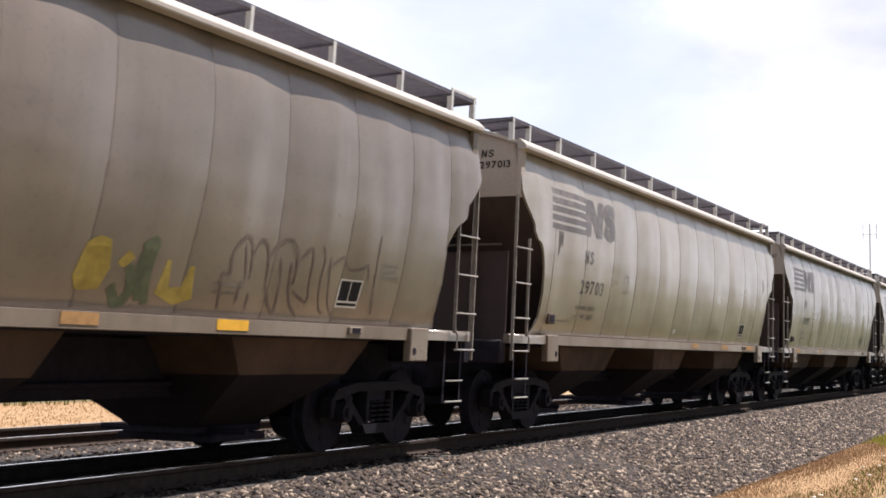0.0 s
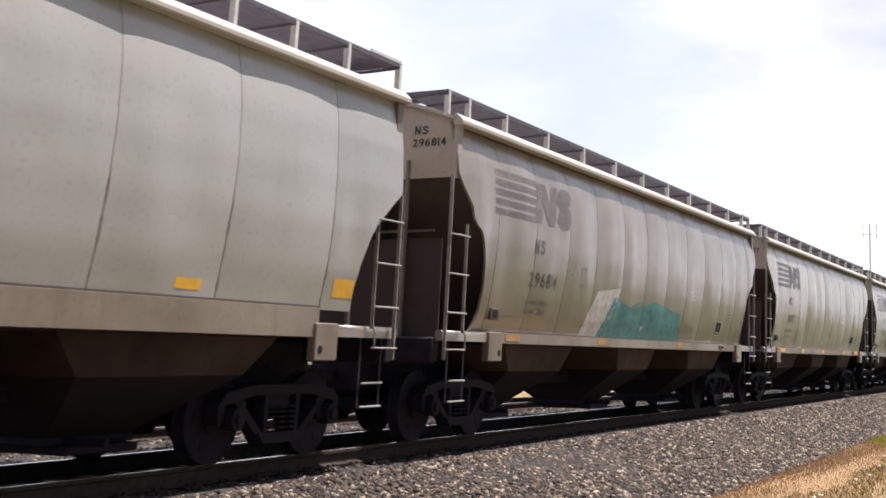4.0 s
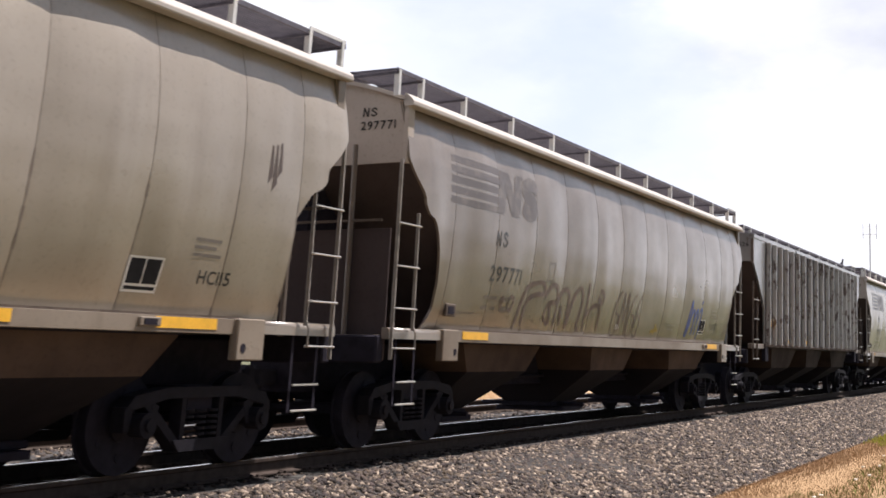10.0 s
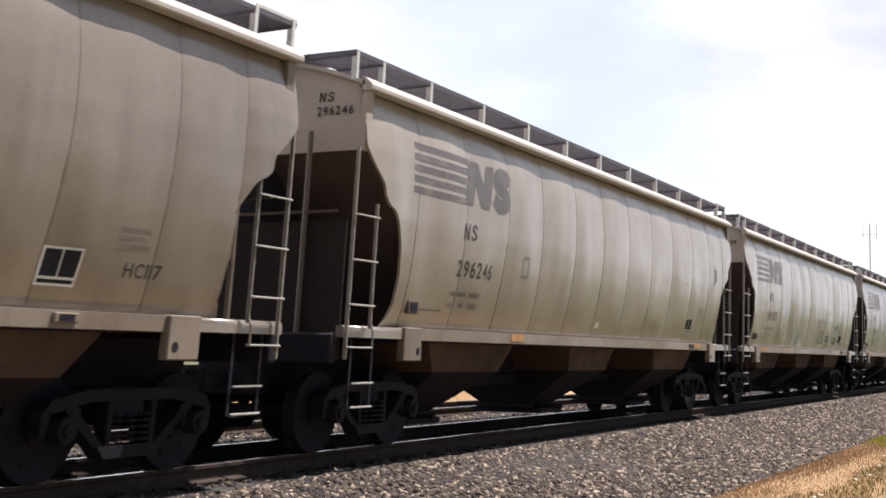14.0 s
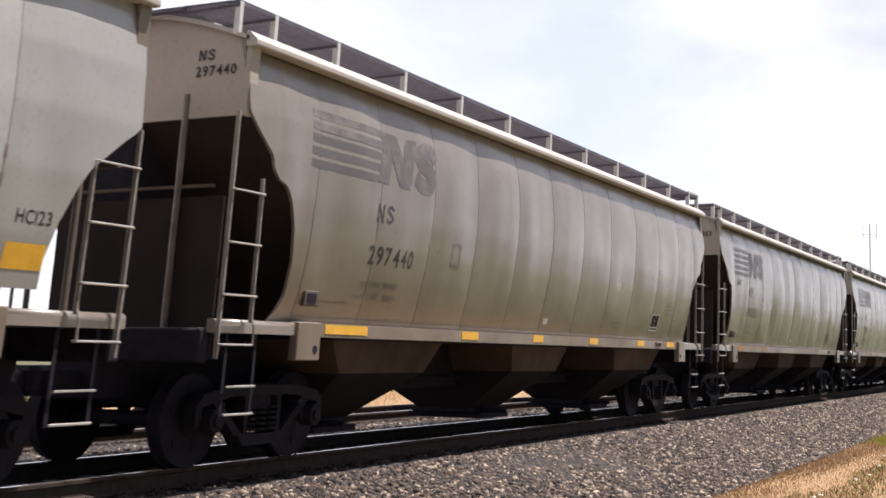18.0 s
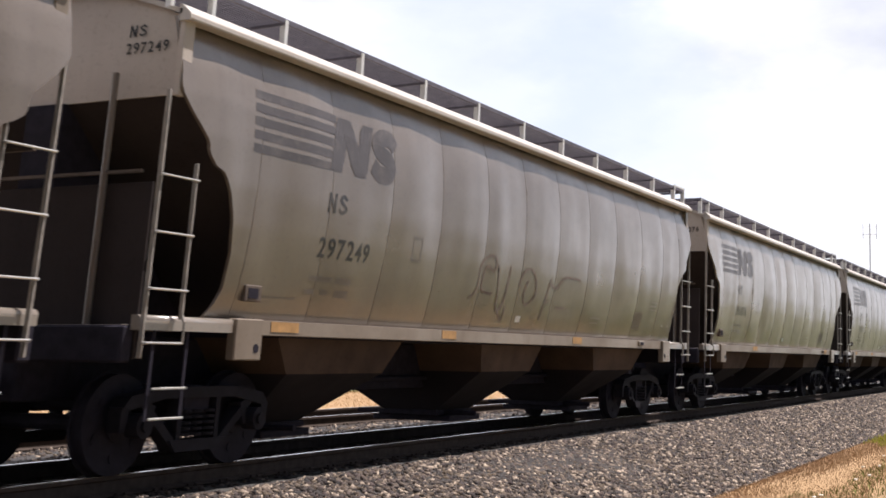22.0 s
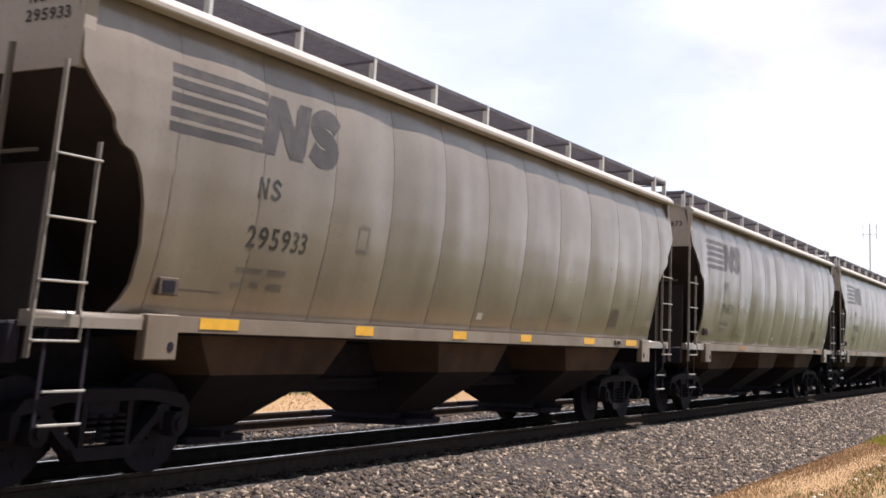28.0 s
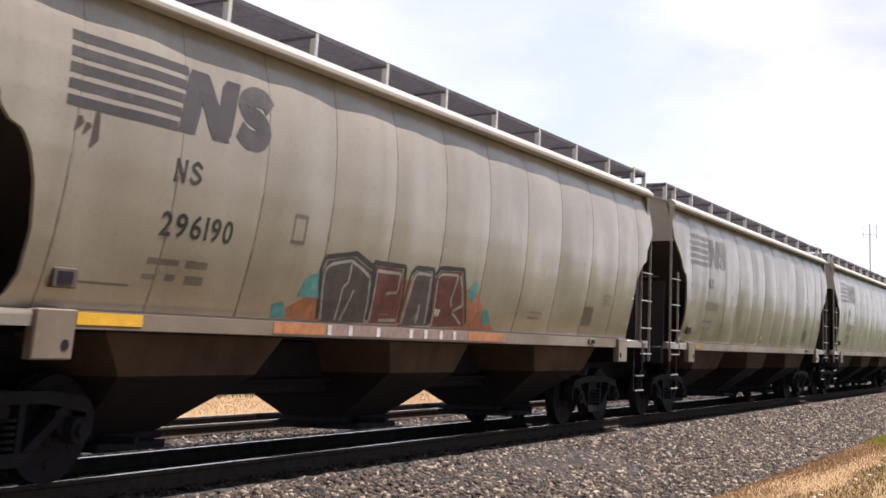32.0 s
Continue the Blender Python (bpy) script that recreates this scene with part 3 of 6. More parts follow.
def running_boards(car, x0, x1, y, z, posts, width=0.62, gap=1.35, rise=0.04):
    """Grated walkways along both roof edges, with end boards, on upright brackets."""
    for s, kind in ((-1, "near"), (1, "far")):
        a, b = s * y, s * (y - width)
        lo, hi = min(a, b), max(a, b)
        bm = bmesh.new()
        box(bm, (x0, a - 0.015, z - 0.045), (x1, a + 0.015, z + 0.01), 0.004)
        box(bm, (x0, b - 0.015, z - 0.045), (x1, b + 0.015, z + 0.01), 0.004)
        n = 13
        for i in range(1, n):
            yy = lo + (hi - lo) * i / n
            box(bm, (x0, yy - 0.007, z - 0.030), (x1, yy + 0.007, z - 0.002))
        x = x0
        while x <= x1:
            box(bm, (x - 0.007, lo, z - 0.020), (x + 0.007, hi, z + 0.002))
            x += 0.115
        for x in posts:
            flat_bar(bm, (x, a, z - 0.045), (x, b, z - 0.06), 0.03, 0.03, (1, 0, 0))
        if s > 0:
            box(bm, (x0 + 0.2, b - 0.01, z - 0.22), (x1 - 0.2, b + 0.01, z - 0.04))
        part("running_board", bm, GALV, car, "galvanised steel grating walkway")
        if s < 0:
            for x in posts:
                bm = bmesh.new()
                top = z - 0.01 + (rise if x > 16.65 else 0.0)
                box(bm, (x - 0.028, a - 0.030, z - gap * 0.24), (x + 0.028, a - 0.018, top), 0.002)
                box(bm, (x - 0.004, a - 0.020, z - gap * 0.24), (x + 0.004, a + 0.05, top - 0.05))
                part("bracket", bm, PALESTEEL, car, "pale steel walkway bracket")
    floor_z = z
    for a in (x0, x1 - 0.55):
        bm = bmesh.new()
        lo, hi = -(y - width) + 0.02, y - width - 0.02
        z = floor_z
        if a > x0:
            z, lo, hi = floor_z + rise, -y, y
        for i in range(9):
            x = a + 0.55 * i / 8
            box(bm, (x - 0.012, lo, z - 0.035), (x + 0.012, hi, z))
        for i in range(16):
            yy = lo + (hi - lo) * i / 15
            box(bm, (a, yy - 0.008, z - 0.02), (a + 0.55, yy + 0.008, z + 0.003))
        part("end_board", bm, GALV, car, "galvanised grating across the roof end")
    # added pale strip: sunlight on the end board's edge, done in colour
    bm = bmesh.new()
    z = floor_z + rise
    box(bm, (x1 - 0.74, -y - 0.014, z - 0.030), (x1, -y + 0.014, z + 0.012), 0.004)
    box(bm, (x1 - 0.02, -y, z - 0.030), (x1 + 0.006, y, z + 0.012), 0.004)
    part("edge_angle", bm, PALESTEEL, car, "bright galvanised edge angle")


PROFILE = [(1.30, 1.32), (1.44, 1.365), (1.7, 1.435), (2.0, 1.50), (2.3, 1.548), (2.7, 1.585), (3.1, 1.59), (3.45, 1.57), (3.7, 1.535), (3.85, 1.50), (4.0, 1.46), (4.14, 1.42)]
PROFILE_B = [(1.30, 1.42), (1.60, 1.47), (2.0, 1.53), (2.5, 1.575), (3.0, 1.59), (3.5, 1.565), (3.8, 1.52), (4.0, 1.475), (4.14, 1.44)]
CUT = [(1.30, 1.60), (1.44, 1.66), (1.55, 1.76), (1.70, 1.83), (2.05, 1.82), (2.40, 1.73), (2.60, 1.63), (2.77, 1.49), (2.81, 1.35), (2.93, 1.21), (3.02, 1.20), (3.23, 0.97), (3.41, 0.79), (3.46, 0.76), (4.3, 0.76)]
CUT_REAR = [(1.30, 1.46), (1.44, 1.48), (1.57, 1.52), (1.75, 1.68), (2.05, 1.75), (2.37, 1.63), (2.76, 1.34), (2.80, 1.22), (2.88, 1.10), (3.04, 1.08), (3.24, 0.85), (3.40, 0.70), (4.3, 0.70)]
CUT_B = [(1.30, 1.60), (1.60, 1.62), (1.80, 1.63), (2.10, 1.56), (2.40, 1.42), (2.56, 1.31), (2.75, 1.08), (2.85, 0.95), (2.95, 0.80), (3.0, 0.76), (4.3, 0.76)]
SEAMS = [2.07 + 1.342 * i for i in range(10)] + [15.49, 16.55]
SEAMS_B = [2.44, 4.15, 5.87, 7.57, 9.36, 11.13, 12.88, 14.71]


class Side:
    """The curved side of a car: half width by height, slight pillows between the seams, and dents."""

    def __init__(self, profile, cut, seams, length, low, pillow, dent, seed, rear=None):
        self.profile, self.cut, self.length, self.low = profile, cut, length, low
        self.rear = rear or cut
        self.seams, self.pillow, self.dent, self.seed = seams, pillow, dent, seed

    def width(self, x, z):
        w = between(self.profile, z)
        edges = [0.3] + self.seams + [self.length - 0.3]
        for a, b in zip(edges, edges[1:]):
            if a <= x <= b:
                w += self.pillow * (max(0.0, math.sin(math.pi * (x - a) / (b - a))) ** 0.85 - 0.6)
                break
        fade = min(1.0, max(0.0, (4.05 - z) * 2), max(0.0, (z - 1.4) * 2))
        w += self.dent * fade * noise.noise(Vector((x * 0.9, self.seed, z * 0.55)))
        return w + self.dent * 0.5 * fade * noise.noise(Vector((x * 2.6, self.seed + 7, z * 0.8)))

    def near(self, x, z):
        return (x, -self.width(x, z), z)

    def on(self, x, z):
        return (x, -self.width(x, z) - 0.002, z)

    def over(self, x, z):
        return (x, -self.width(x, z) - 0.003, z)

    def top(self, x, z):
        return (x, -self.width(x, z) - 0.004, z)


def hopper_body(a, b, c, d, half, top):
    """A hopper: steep flanks below the sill, then slopes that run in to the outlet."""
    knee = 0.90
    f = (top - knee) / (top - 0.34)
    mid = (a + (c - a) * f, b + (d - b) * f, -half + 0.10, half - 0.10, knee)
    return loft(bmesh.new(), (a, b, -half, half, top), mid), loft(bmesh.new(), mid, (c, d, -0.42, 0.42, 0.34))


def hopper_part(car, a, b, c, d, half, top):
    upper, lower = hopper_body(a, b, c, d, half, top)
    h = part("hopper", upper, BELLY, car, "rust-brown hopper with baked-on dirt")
    part("hopper_slope", lower, SLOPEBLACK, h, "slope black with grease")
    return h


def round_car(name, side, length, hoppers, sill, low, board, posts, paint_mat, roof_z=4.13, end_low=3.40):
    """A three-bay covered hopper with curved smooth sides."""
    car = new(name)
    L = length
    edges = [None] + side.seams + [None]
    for far in (False, True):
        for a, b in zip(edges, edges[1:]):
            def place(u, v, a=a, b=b, far=far):
                z = low + (4.13 - low) * v
                x0 = between(side.cut, z) if a is None else a + 0.0008
                x1 = L - between(side.rear, z) if b is None else b - 0.0008
                x = x0 + (x1 - x0) * u
                p = side.near(x, z)
                return (x, -p[1], z) if far else p
            bm = sheet(bmesh.new(), place, 10, 26 if a and b else 60, (0, -0.035 if far else 0.035, 0))
            part("side_panel", bm, paint_mat, car)
    # weld beads over the seams
    for x in side.seams:
        bm = bmesh.new()
        for i in range(24):
            z0, z1 = low + (4.1 - low) * i / 24, low + (4.1 - low) * (i + 1) / 24
            a, b = Vector(side.near(x, z0)), Vector(side.near(x, z1))
            flat_bar(bm, a + Vector((0, -0.0005, 0)), b + Vector((0, -0.0005, 0)), (0.012 + 0.024 * random.random() ** 2 if z0 < 2.6 else 0.005), 0.004)
        part("weld_seam", bm, WELD, car)
    # roof: rises from the eaves to a flat middle
    def roof(u, v):
        y = -1.50 + 3.0 * v
        z = roof_z + 0.05 + 0.36 * (1 - (abs(y) / 1.50) ** 1.7)
        return (0.72 + (L - 1.44) * u, y, z)
    part("roof", sheet(bmesh.new(), roof, 8, 16, (0, 0, -0.05)), ROOFPAINT, car)
    for s in (-1, 1):
        bm = bmesh.new()
        section = [(1.470, -0.060), (1.592, -0.060), (1.600, -0.045), (1.600, -0.008), (1.590, 0.010), (1.500, 0.092), (1.470, 0.097)]
        ends = [[bm.verts.new((x, s * y, roof_z + z)) for y, z in section] for x in (0.72, L - 0.72)]
        for i in range(len(section)):
            j = (i + 1) % len(section)
            bm.faces.new((ends[0][i], ends[1][i], ends[1][j], ends[0][j]))
        bm.faces.new(ends[0]), bm.faces.new(ends[1][::-1])
        bmesh.ops.recalc_face_normals(bm, faces=bm.faces)
        part("eave", bm, ROOFPAINT, car, "pale sunlit steel roof edge")
    # hatch covers down the middle
    for i in range(5):
        x = L * (0.16 + 0.17 * i)
        part("hatch_cover", boxed((x - 1.2, -0.30, roof_z + 0.38), (x + 1.2, 0.30, roof_z + 0.47), 0.03), ROOFPAINT, car)
    # ends: upright upper sheet, slope sheet beneath, open frame below
    for e in (0, 1):
        X = (lambda v: L - v) if e else (lambda v: v)
        bm = bmesh.new()
        outline = [(-1.47, end_low), (1.47, end_low), (1.47, roof_z), (0.9, roof_z + 0.26), (0.0, roof_z + 0.40), (-0.9, roof_z + 0.26), (-1.47, roof_z)]
        a = [bm.verts.new((X(0.79), y, z)) for y, z in outline]
        b = [bm.verts.new((X(0.82), y, z)) for y, z in outline]
        bm.faces.new(a), bm.faces.new(b)
        for i in range(len(a)):
            bm.faces.new((a[i], b[i], b[(i + 1) % len(a)], a[(i + 1) % len(a)]))
        bmesh.ops.recalc_face_normals(bm, faces=bm.faces)
        part("end_sheet", bm, ENDLIGHTENED, car, "dirt-brown upright end sheet")
        x0, x1 = X(0.80), X(hoppers[0][0] + 0.05)

        def slope(u, v, x0=x0, x1=x1):
            z = end_low + 0.02 + (low - 0.08 - end_low) * u
            return (x0 + (x1 - x0) * u, (2 * v - 1) * (between(side.profile, max(z, 1.30)) - 0.045), z)
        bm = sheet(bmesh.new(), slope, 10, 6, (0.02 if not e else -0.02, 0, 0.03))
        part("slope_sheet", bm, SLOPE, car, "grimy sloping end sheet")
        for s in (-1, 1):
            lo, hi = sorted((X(0.745), X(0.90)))
            # rear posts take the darker sill paint to stand for shade
            part("corner_post", boxed((lo, s * 1.50 - 0.03, end_low - 0.02), (hi, s * 1.50 + 0.03, roof_z - 0.02), 0.006), SILLPAINT if e else ENDLIGHTENED, car)
            lo, hi = sorted((X(0.60), X(1.98)))
            sill_bm = bmesh.new()
            bend = [(0.05, 1.30), (0.05, 1.385), (0.045, 1.405), (0.032, 1.422), (0.012, 1.43), (-0.05, 1.43), (-0.05, 1.30)]
            rows = [[sill_bm.verts.new((x, s * (1.47 + w), z)) for w, z in bend] for x in (lo, hi)]
            for i in range(len(bend)):
                j = (i + 1) % len(bend)
                sill_bm.faces.new((rows[0][i], rows[1][i], rows[1][j], rows[0][j])).smooth = 0 < i < 4
            sill_bm.faces.new(rows[0]), sill_bm.faces.new(rows[1][::-1])
            bmesh.ops.recalc_face_normals(sill_bm, faces=sill_bm.faces)
            part("end_sill", sill_bm, SILLGLOSS, car)
            lo, hi = sorted((X(1.95), X(2.40)))
            bm = boxed((lo, s * 1.50 - 0.05, 1.045), (hi, s * 1.50 + 0.05, 1.44), 0.012)
            jack = part("jacking_pad", bm, SILLPAINT, car, "pale steel jacking bracket")
            bm = bmesh.new()
            hx = hi - 0.10 if not e else lo + 0.10
            # near-black disc stands for the shade in an open hole
            bar(bm, (hx, s * 1.548, 1.16), (hx, s * 1.554, 1.16), 0.045, 12)
            part("pad_hole", bm, GRIME, jack)
            # stub posts of the end frame
            bm = bmesh.new()
            bar(bm, (X(0.66), s * 0.88, 1.3), (X(0.66), s * 0.88, end_low + 0.22), 0.032, 8)
            part("end_post", bm, WELD, car)
        lo, hi = sorted((X(0.50), X(0.66)))
        part("end_beam", boxed((lo, -1.42, 1.02), (hi, 1.42, 1.34), 0.02), GRIME, car)
        lo, hi = sorted((X(0.60), X(1.96)))
        part("platform", boxed((lo, -1.40, 1.31), (hi, 1.40, 1.345), 0.006), DECK, car, "dusty steel end platform")
        bm = bmesh.new()
        prism(bm, [(X(0.75), 1.34), (X(2.9), 1.34), (X(2.9), 1.36), (X(0.86), end_low), (X(0.75), end_low)], -0.22, 0.22)
        part("shear_web", bm, GRIME, car)
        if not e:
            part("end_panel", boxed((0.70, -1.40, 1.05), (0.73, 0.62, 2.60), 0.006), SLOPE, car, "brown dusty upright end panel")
        part("brake_step", boxed((X(0.66) - 0.02, -1.3, 2.68), (X(0.66) + 0.02, 1.3, 2.71)), ENDDARK, car)
        bm = bmesh.new()
        lo, hi = sorted((X(0.02), X(0.62)))
        box(bm, (lo, -0.10, 0.74), (hi, 0.10, 0.94), 0.03)
        lo, hi = sorted((X(0.0), X(0.20)))
        box(bm, (lo, -0.17, 0.70), (hi, 0.15, 0.98), 0.05)
        part("coupler", bm, CAST, car, "dusty cast-steel knuckle coupler")
        # ladders and stirrup steps
        for s in (-1, 1):
            y = s * 1.57 if s < 0 else s * 1.50
            edge = X(0.74) if e else X(0.59)
            xx = X(1.26) if e else X(1.09)
            lad = ladder(car, edge, xx, y, 1.06, end_low, 0, [2.64, 2.14, 1.65, 1.19] if s < 0 else [])
            bm = bmesh.new()
            box(bm, (xx - 0.013, y - 0.008, 1.40), (xx + 0.013, y + 0.002, 2.80), 0.003)
            box(bm, (xx - 0.013, y - 0.008, 1.40), (xx - 0.006, y + 0.030, 2.80), 0.003)
            bar(bm, (xx, y - 0.005, 1.44), (xx, y - 0.035, 1.37), 0.014, 6)
            bar(bm, (xx, y - 0.035, 1.38), (xx, y - 0.035, 1.19), 0.012, 6)
            part("stile", bm, RUNG, lad)
            if s < 0:
                for x in (0.86, 1.33):
                    st = part("step_hanger", boxed((X(x) - 0.022, y - 0.008 + 0.10, 0.52), (X(x) + 0.022, y + 0.004 + 0.10, 1.32), 0.003), GRIME, car)
                for z in (0.80, 0.54):
                    bm = bmesh.new()
                    bar(bm, (X(0.86), y + 0.06, z), (X(1.33), y + 0.06, z), 0.012, 6)
                    part("rung", bm, BARE, st)
    # sills
    for s in (-1, 1):
        bm = bmesh.new()
        w = max(1.50, between(side.profile, sill[1]) + 0.05)
        box(bm, (2.30, s * (w - 0.06) - 0.06, sill[0]), (L - 2.30, s * (w - 0.06) + 0.06, sill[1]), 0.010)
        box(bm, (2.30, s * (w - 0.09) - 0.09, sill[0] - 0.012), (L - 2.30, s * (w - 0.09) + 0.09, sill[0] + 0.012), 0.004)
        part("side_sill", bm, SILLPAINT, car)
        # thin dark strip along the sill's upper edge
        if s < 0:
            part("sill_lip", boxed((2.30, s * (w - 0.006) - 0.004, sill[1] - 0.004), (L - 2.30, s * (w - 0.006) + 0.004, sill[1] + 0.014)), ENDDARK, car, "grime-filled seam above the sill")
    # belly: floor, hoppers, ridges, gates, beam
    x0, x1 = hoppers[0][0], hoppers[-1][1]
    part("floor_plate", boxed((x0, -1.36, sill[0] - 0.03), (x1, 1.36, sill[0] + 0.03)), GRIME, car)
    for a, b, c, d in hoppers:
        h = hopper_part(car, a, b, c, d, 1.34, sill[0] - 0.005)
        bm = bmesh.new()
        box(bm, (c - 0.06, -0.47, 0.27), (d + 0.06, 0.47, 0.345), 0.012)
        box(bm, (c + 0.05, -0.62, 0.19), (d - 0.05, 0.62, 0.27), 0.012)
        bar(bm, ((c + d) / 2 - 0.35, -0.95, 0.31), ((c + d) / 2 - 0.35, 0.95, 0.31), 0.035, 8)
        part("outlet_gate", bm, GRIME, h)
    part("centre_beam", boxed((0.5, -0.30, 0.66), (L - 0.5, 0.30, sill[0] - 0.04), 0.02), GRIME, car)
    bm = bmesh.new()
    bar(bm, (2.6, -0.36, 0.80), (L - 2.6, -0.36, 0.80), 0.028, 8)
    part("brake_pipe", bm, GRIME, car)
    running_boards(car, *board, posts)
    truck_part(car, 2.17, 0)
    truck_part(car, L - 2.17, 1)
    return car


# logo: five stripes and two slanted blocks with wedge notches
def logo(car, place, over, x, z, fade, cut=False, lean=0.0):
    for i in range(5):
        z0 = z + 0.61 - 0.1335 * i
        x0 = x - 0.03 * i * lean
        x1 = x + 1.54 - 0.035 * i if not cut else x + 0.80 - 0.10 * i
        h = 0.085
        bm = sheet(bmesh.new(), lambda u, v: place(x0 + (x1 - x0) * u, z0 - h + h * v), 12, 1)
        part("logo_stripe", bm, fade, car)
    polys = [[(1.40, 0), (1.66, 0), (1.84, 0.60), (1.55, 0.60)], [(1.60, 0.60), (1.85, 0.60), (2.18, 0.0), (1.90, 0.0)], [(1.92, 0), (2.18, 0), (2.34, 0.60), (2.08, 0.60)]]
    bm = bmesh.new()
    for k, p in enumerate(polys):
        patch([(x + a, z + b) for a, b in p], (lambda q, r, k=k: tuple(Vector(over(q, r)) - Vector((0, 0.0007 * k, 0)))), bm)
    part("logo_block", bm, fade, car)
    bow = [(2.83, 0.43), (2.74, 0.51), (2.56, 0.52), (2.41, 0.44), (2.48, 0.34), (2.66, 0.28), (2.76, 0.19), (2.67, 0.10), (2.47, 0.09), (2.33, 0.17)]
    part("logo_block", stroke([(x + a, z + b) for a, b in bow], 0.20, over, uneven=0.0), fade, car)


def mark(car, place, x, z, w, h, mat):
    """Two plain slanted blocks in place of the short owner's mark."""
    bm = bmesh.new()
    patch([(x, z), (x + w * 0.11, z), (x + w * 0.14, z + h), (x + w * 0.03, z + h)], place, bm)
    patch([(x + w * 0.30, z), (x + w * 0.41, z), (x + w * 0.44, z + h), (x + w * 0.33, z + h)], place, bm)
    patch([(x + w * 0.03, z + h), (x + w * 0.14, z + h), (x + w * 0.41, z), (x + w * 0.30, z)], place, bm)
    q = x + w * 0.56
    stroke([(q + w * 0.40, z + h * 0.75), (q + w * 0.22, z + h * 0.93), (q + w * 0.06, z + h * 0.72), (q + w * 0.22, z + h * 0.52), (q + w * 0.37, z + h * 0.28), (q + w * 0.18, z + h * 0.07), (q, z + h * 0.25)], w * 0.10, place, bm)
    part("owner_mark", bm, mat, car)


def bars(car, place, rows, mat, name="data_bar"):
    for x, z, w, h in rows:
        bm = sheet(bmesh.new(), lambda u, v: place(x + w * u, z + h * v), 4, 1)
        part(name, bm, mat, car)


def frame_box(bm, place, x, z, w, h, t):
    for x0, z0, w0, h0 in ((x, z, w, t), (x, z + h - t, w, t), (x, z, t, h), (x + w - t, z, t, h)):
        sheet(bm, lambda u, v: place(x0 + w0 * u, z0 + h0 * v), 3, 2)
    return bm


SIDE_A = Side(PROFILE, CUT, SEAMS, 18.1, 1.42, 0.013, 0.026, 1.0, CUT_REAR)
SIDE_A2 = Side(PROFILE, CUT, SEAMS, 18.1, 1.42, 0.020, 0.038, 5.0, CUT_REAR)
SIDE_B = Side(PROFILE_B, CUT_B, SEAMS_B, 16.95, 1.58, 0.020, 0.026, 9.0)
HOP_A = [(2.98, 5.70, 3.85, 4.92), (7.95, 10.15, 8.50, 9.60), (12.40, 15.12, 13.18, 14.25)]
HOP_B = [(2.75, 5.98, 3.85, 4.92), (7.00, 9.95, 7.95, 9.00), (10.97, 14.20, 12.03, 13.10)]
POSTS_A = [0.66, 1.28] + [2.53 + 1.6 * i for i in range(9)] + [16.72, 17.40]
POSTS_B = [0.75 + 1.095 * i for i in range(14)] + [16.2]


def car_a(side):
    car = round_car("covered_hopper_car", side, 18.1, HOP_A, (1.30, 1.44), 1.42, (0.62, 17.48, 1.40, 4.52), POSTS_A, BEIGE)
    on, over = side.on, side.over
    logo(car, on, over, 1.92, 3.05, INK)
    mark(car, on, 3.35, 2.60, 0.40, 0.21, INKFRESH)
    # blanked small print, boxes and plates
    bars(car, on, [(3.25, 1.87, 0.42, 0.055), (3.76, 1.86, 0.32, 0.07), (3.23, 1.735, 0.20, 0.05), (3.54, 1.735, 0.13, 0.06), (3.80, 1.715, 0.28, 0.08)], FAINT)
    bars(car, on, [(14.95, 2.12, 0.42, 0.03), (14.95, 2.05, 0.36, 0.03), (14.95, 1.98, 0.45, 0.03), (11.9, 1.74, 0.5, 0.03), (11.9, 1.66, 0.38, 0.03), (2.2, 1.66, 0.9, 0.02)], FAINT)
    part("panel_box", frame_box(bmesh.new(), on, 5.35, 2.22, 0.26, 0.30, 0.035), FAINT, car)
    pl = part("placard_holder", sheet(bmesh.new(), lambda u, v: over(14.15 + 0.42 * u, 1.62 + 0.31 * v), 4, 4), WHITE, car, "white-framed black lubrication stencil")
    bm = bmesh.new()
    for a, b in ((0.025, 0.178), (0.217, 0.178)):
        sheet(bm, lambda u, v: side.top(14.15 + a + b * u, 1.695 + 0.215 * v), 2, 2)
    sheet(bm, lambda u, v: side.top(14.175 + 0.37 * u, 1.642 + 0.030 * v), 3, 1)
    part("stencil", bm, PLACARD, pl)
    bars(car, over, [(8.88, 1.60, 0.16, 0.09)], WHITE, "route_plate")
    for x in (2.16, 14.30):
        z = 1.67 if x < 5 else 1.345
        y = -between(PROFILE, z) if x < 5 else -1.495
        b = part("card_holder", boxed((x, y - 0.04, z - 0.06 if x < 5 else z - 0.01), (x + 0.28, y + 0.02, z + 0.10 if x < 5 else z + 0.07), 0.008), SILLPAINT if x > 5 else ENDDARK, car)
        part("card", boxed((x + 0.05, y - 0.046, z - 0.03 if x < 5 else z), (x + 0.22, y - 0.038, z + 0.07 if x < 5 else z + 0.055)), GRIME, b)
    return car


def sill_marks(car, rows, mat, y=None, z0=1.325, z1=1.425):
    """Reflective strips fixed along the sill."""
    y = y or -1.502
    for x, w in rows:
        part("reflector", boxed((x, y - 0.004, z0), (x + w, y, z1)), mat, car)


def end_number(car, text, mat, x=0.785, z=3.82, y0=-0.86, w=0.48):
    part("car_number", lettering(text, 0, 0, 0.105, w, lambda a, b: (x - 0.004, y0 - a, z + b)), mat, car)
    mark(car, lambda a, b: (x - 0.004, y0 - a, b), 0.02, z + 0.16, 0.20, 0.11, mat)


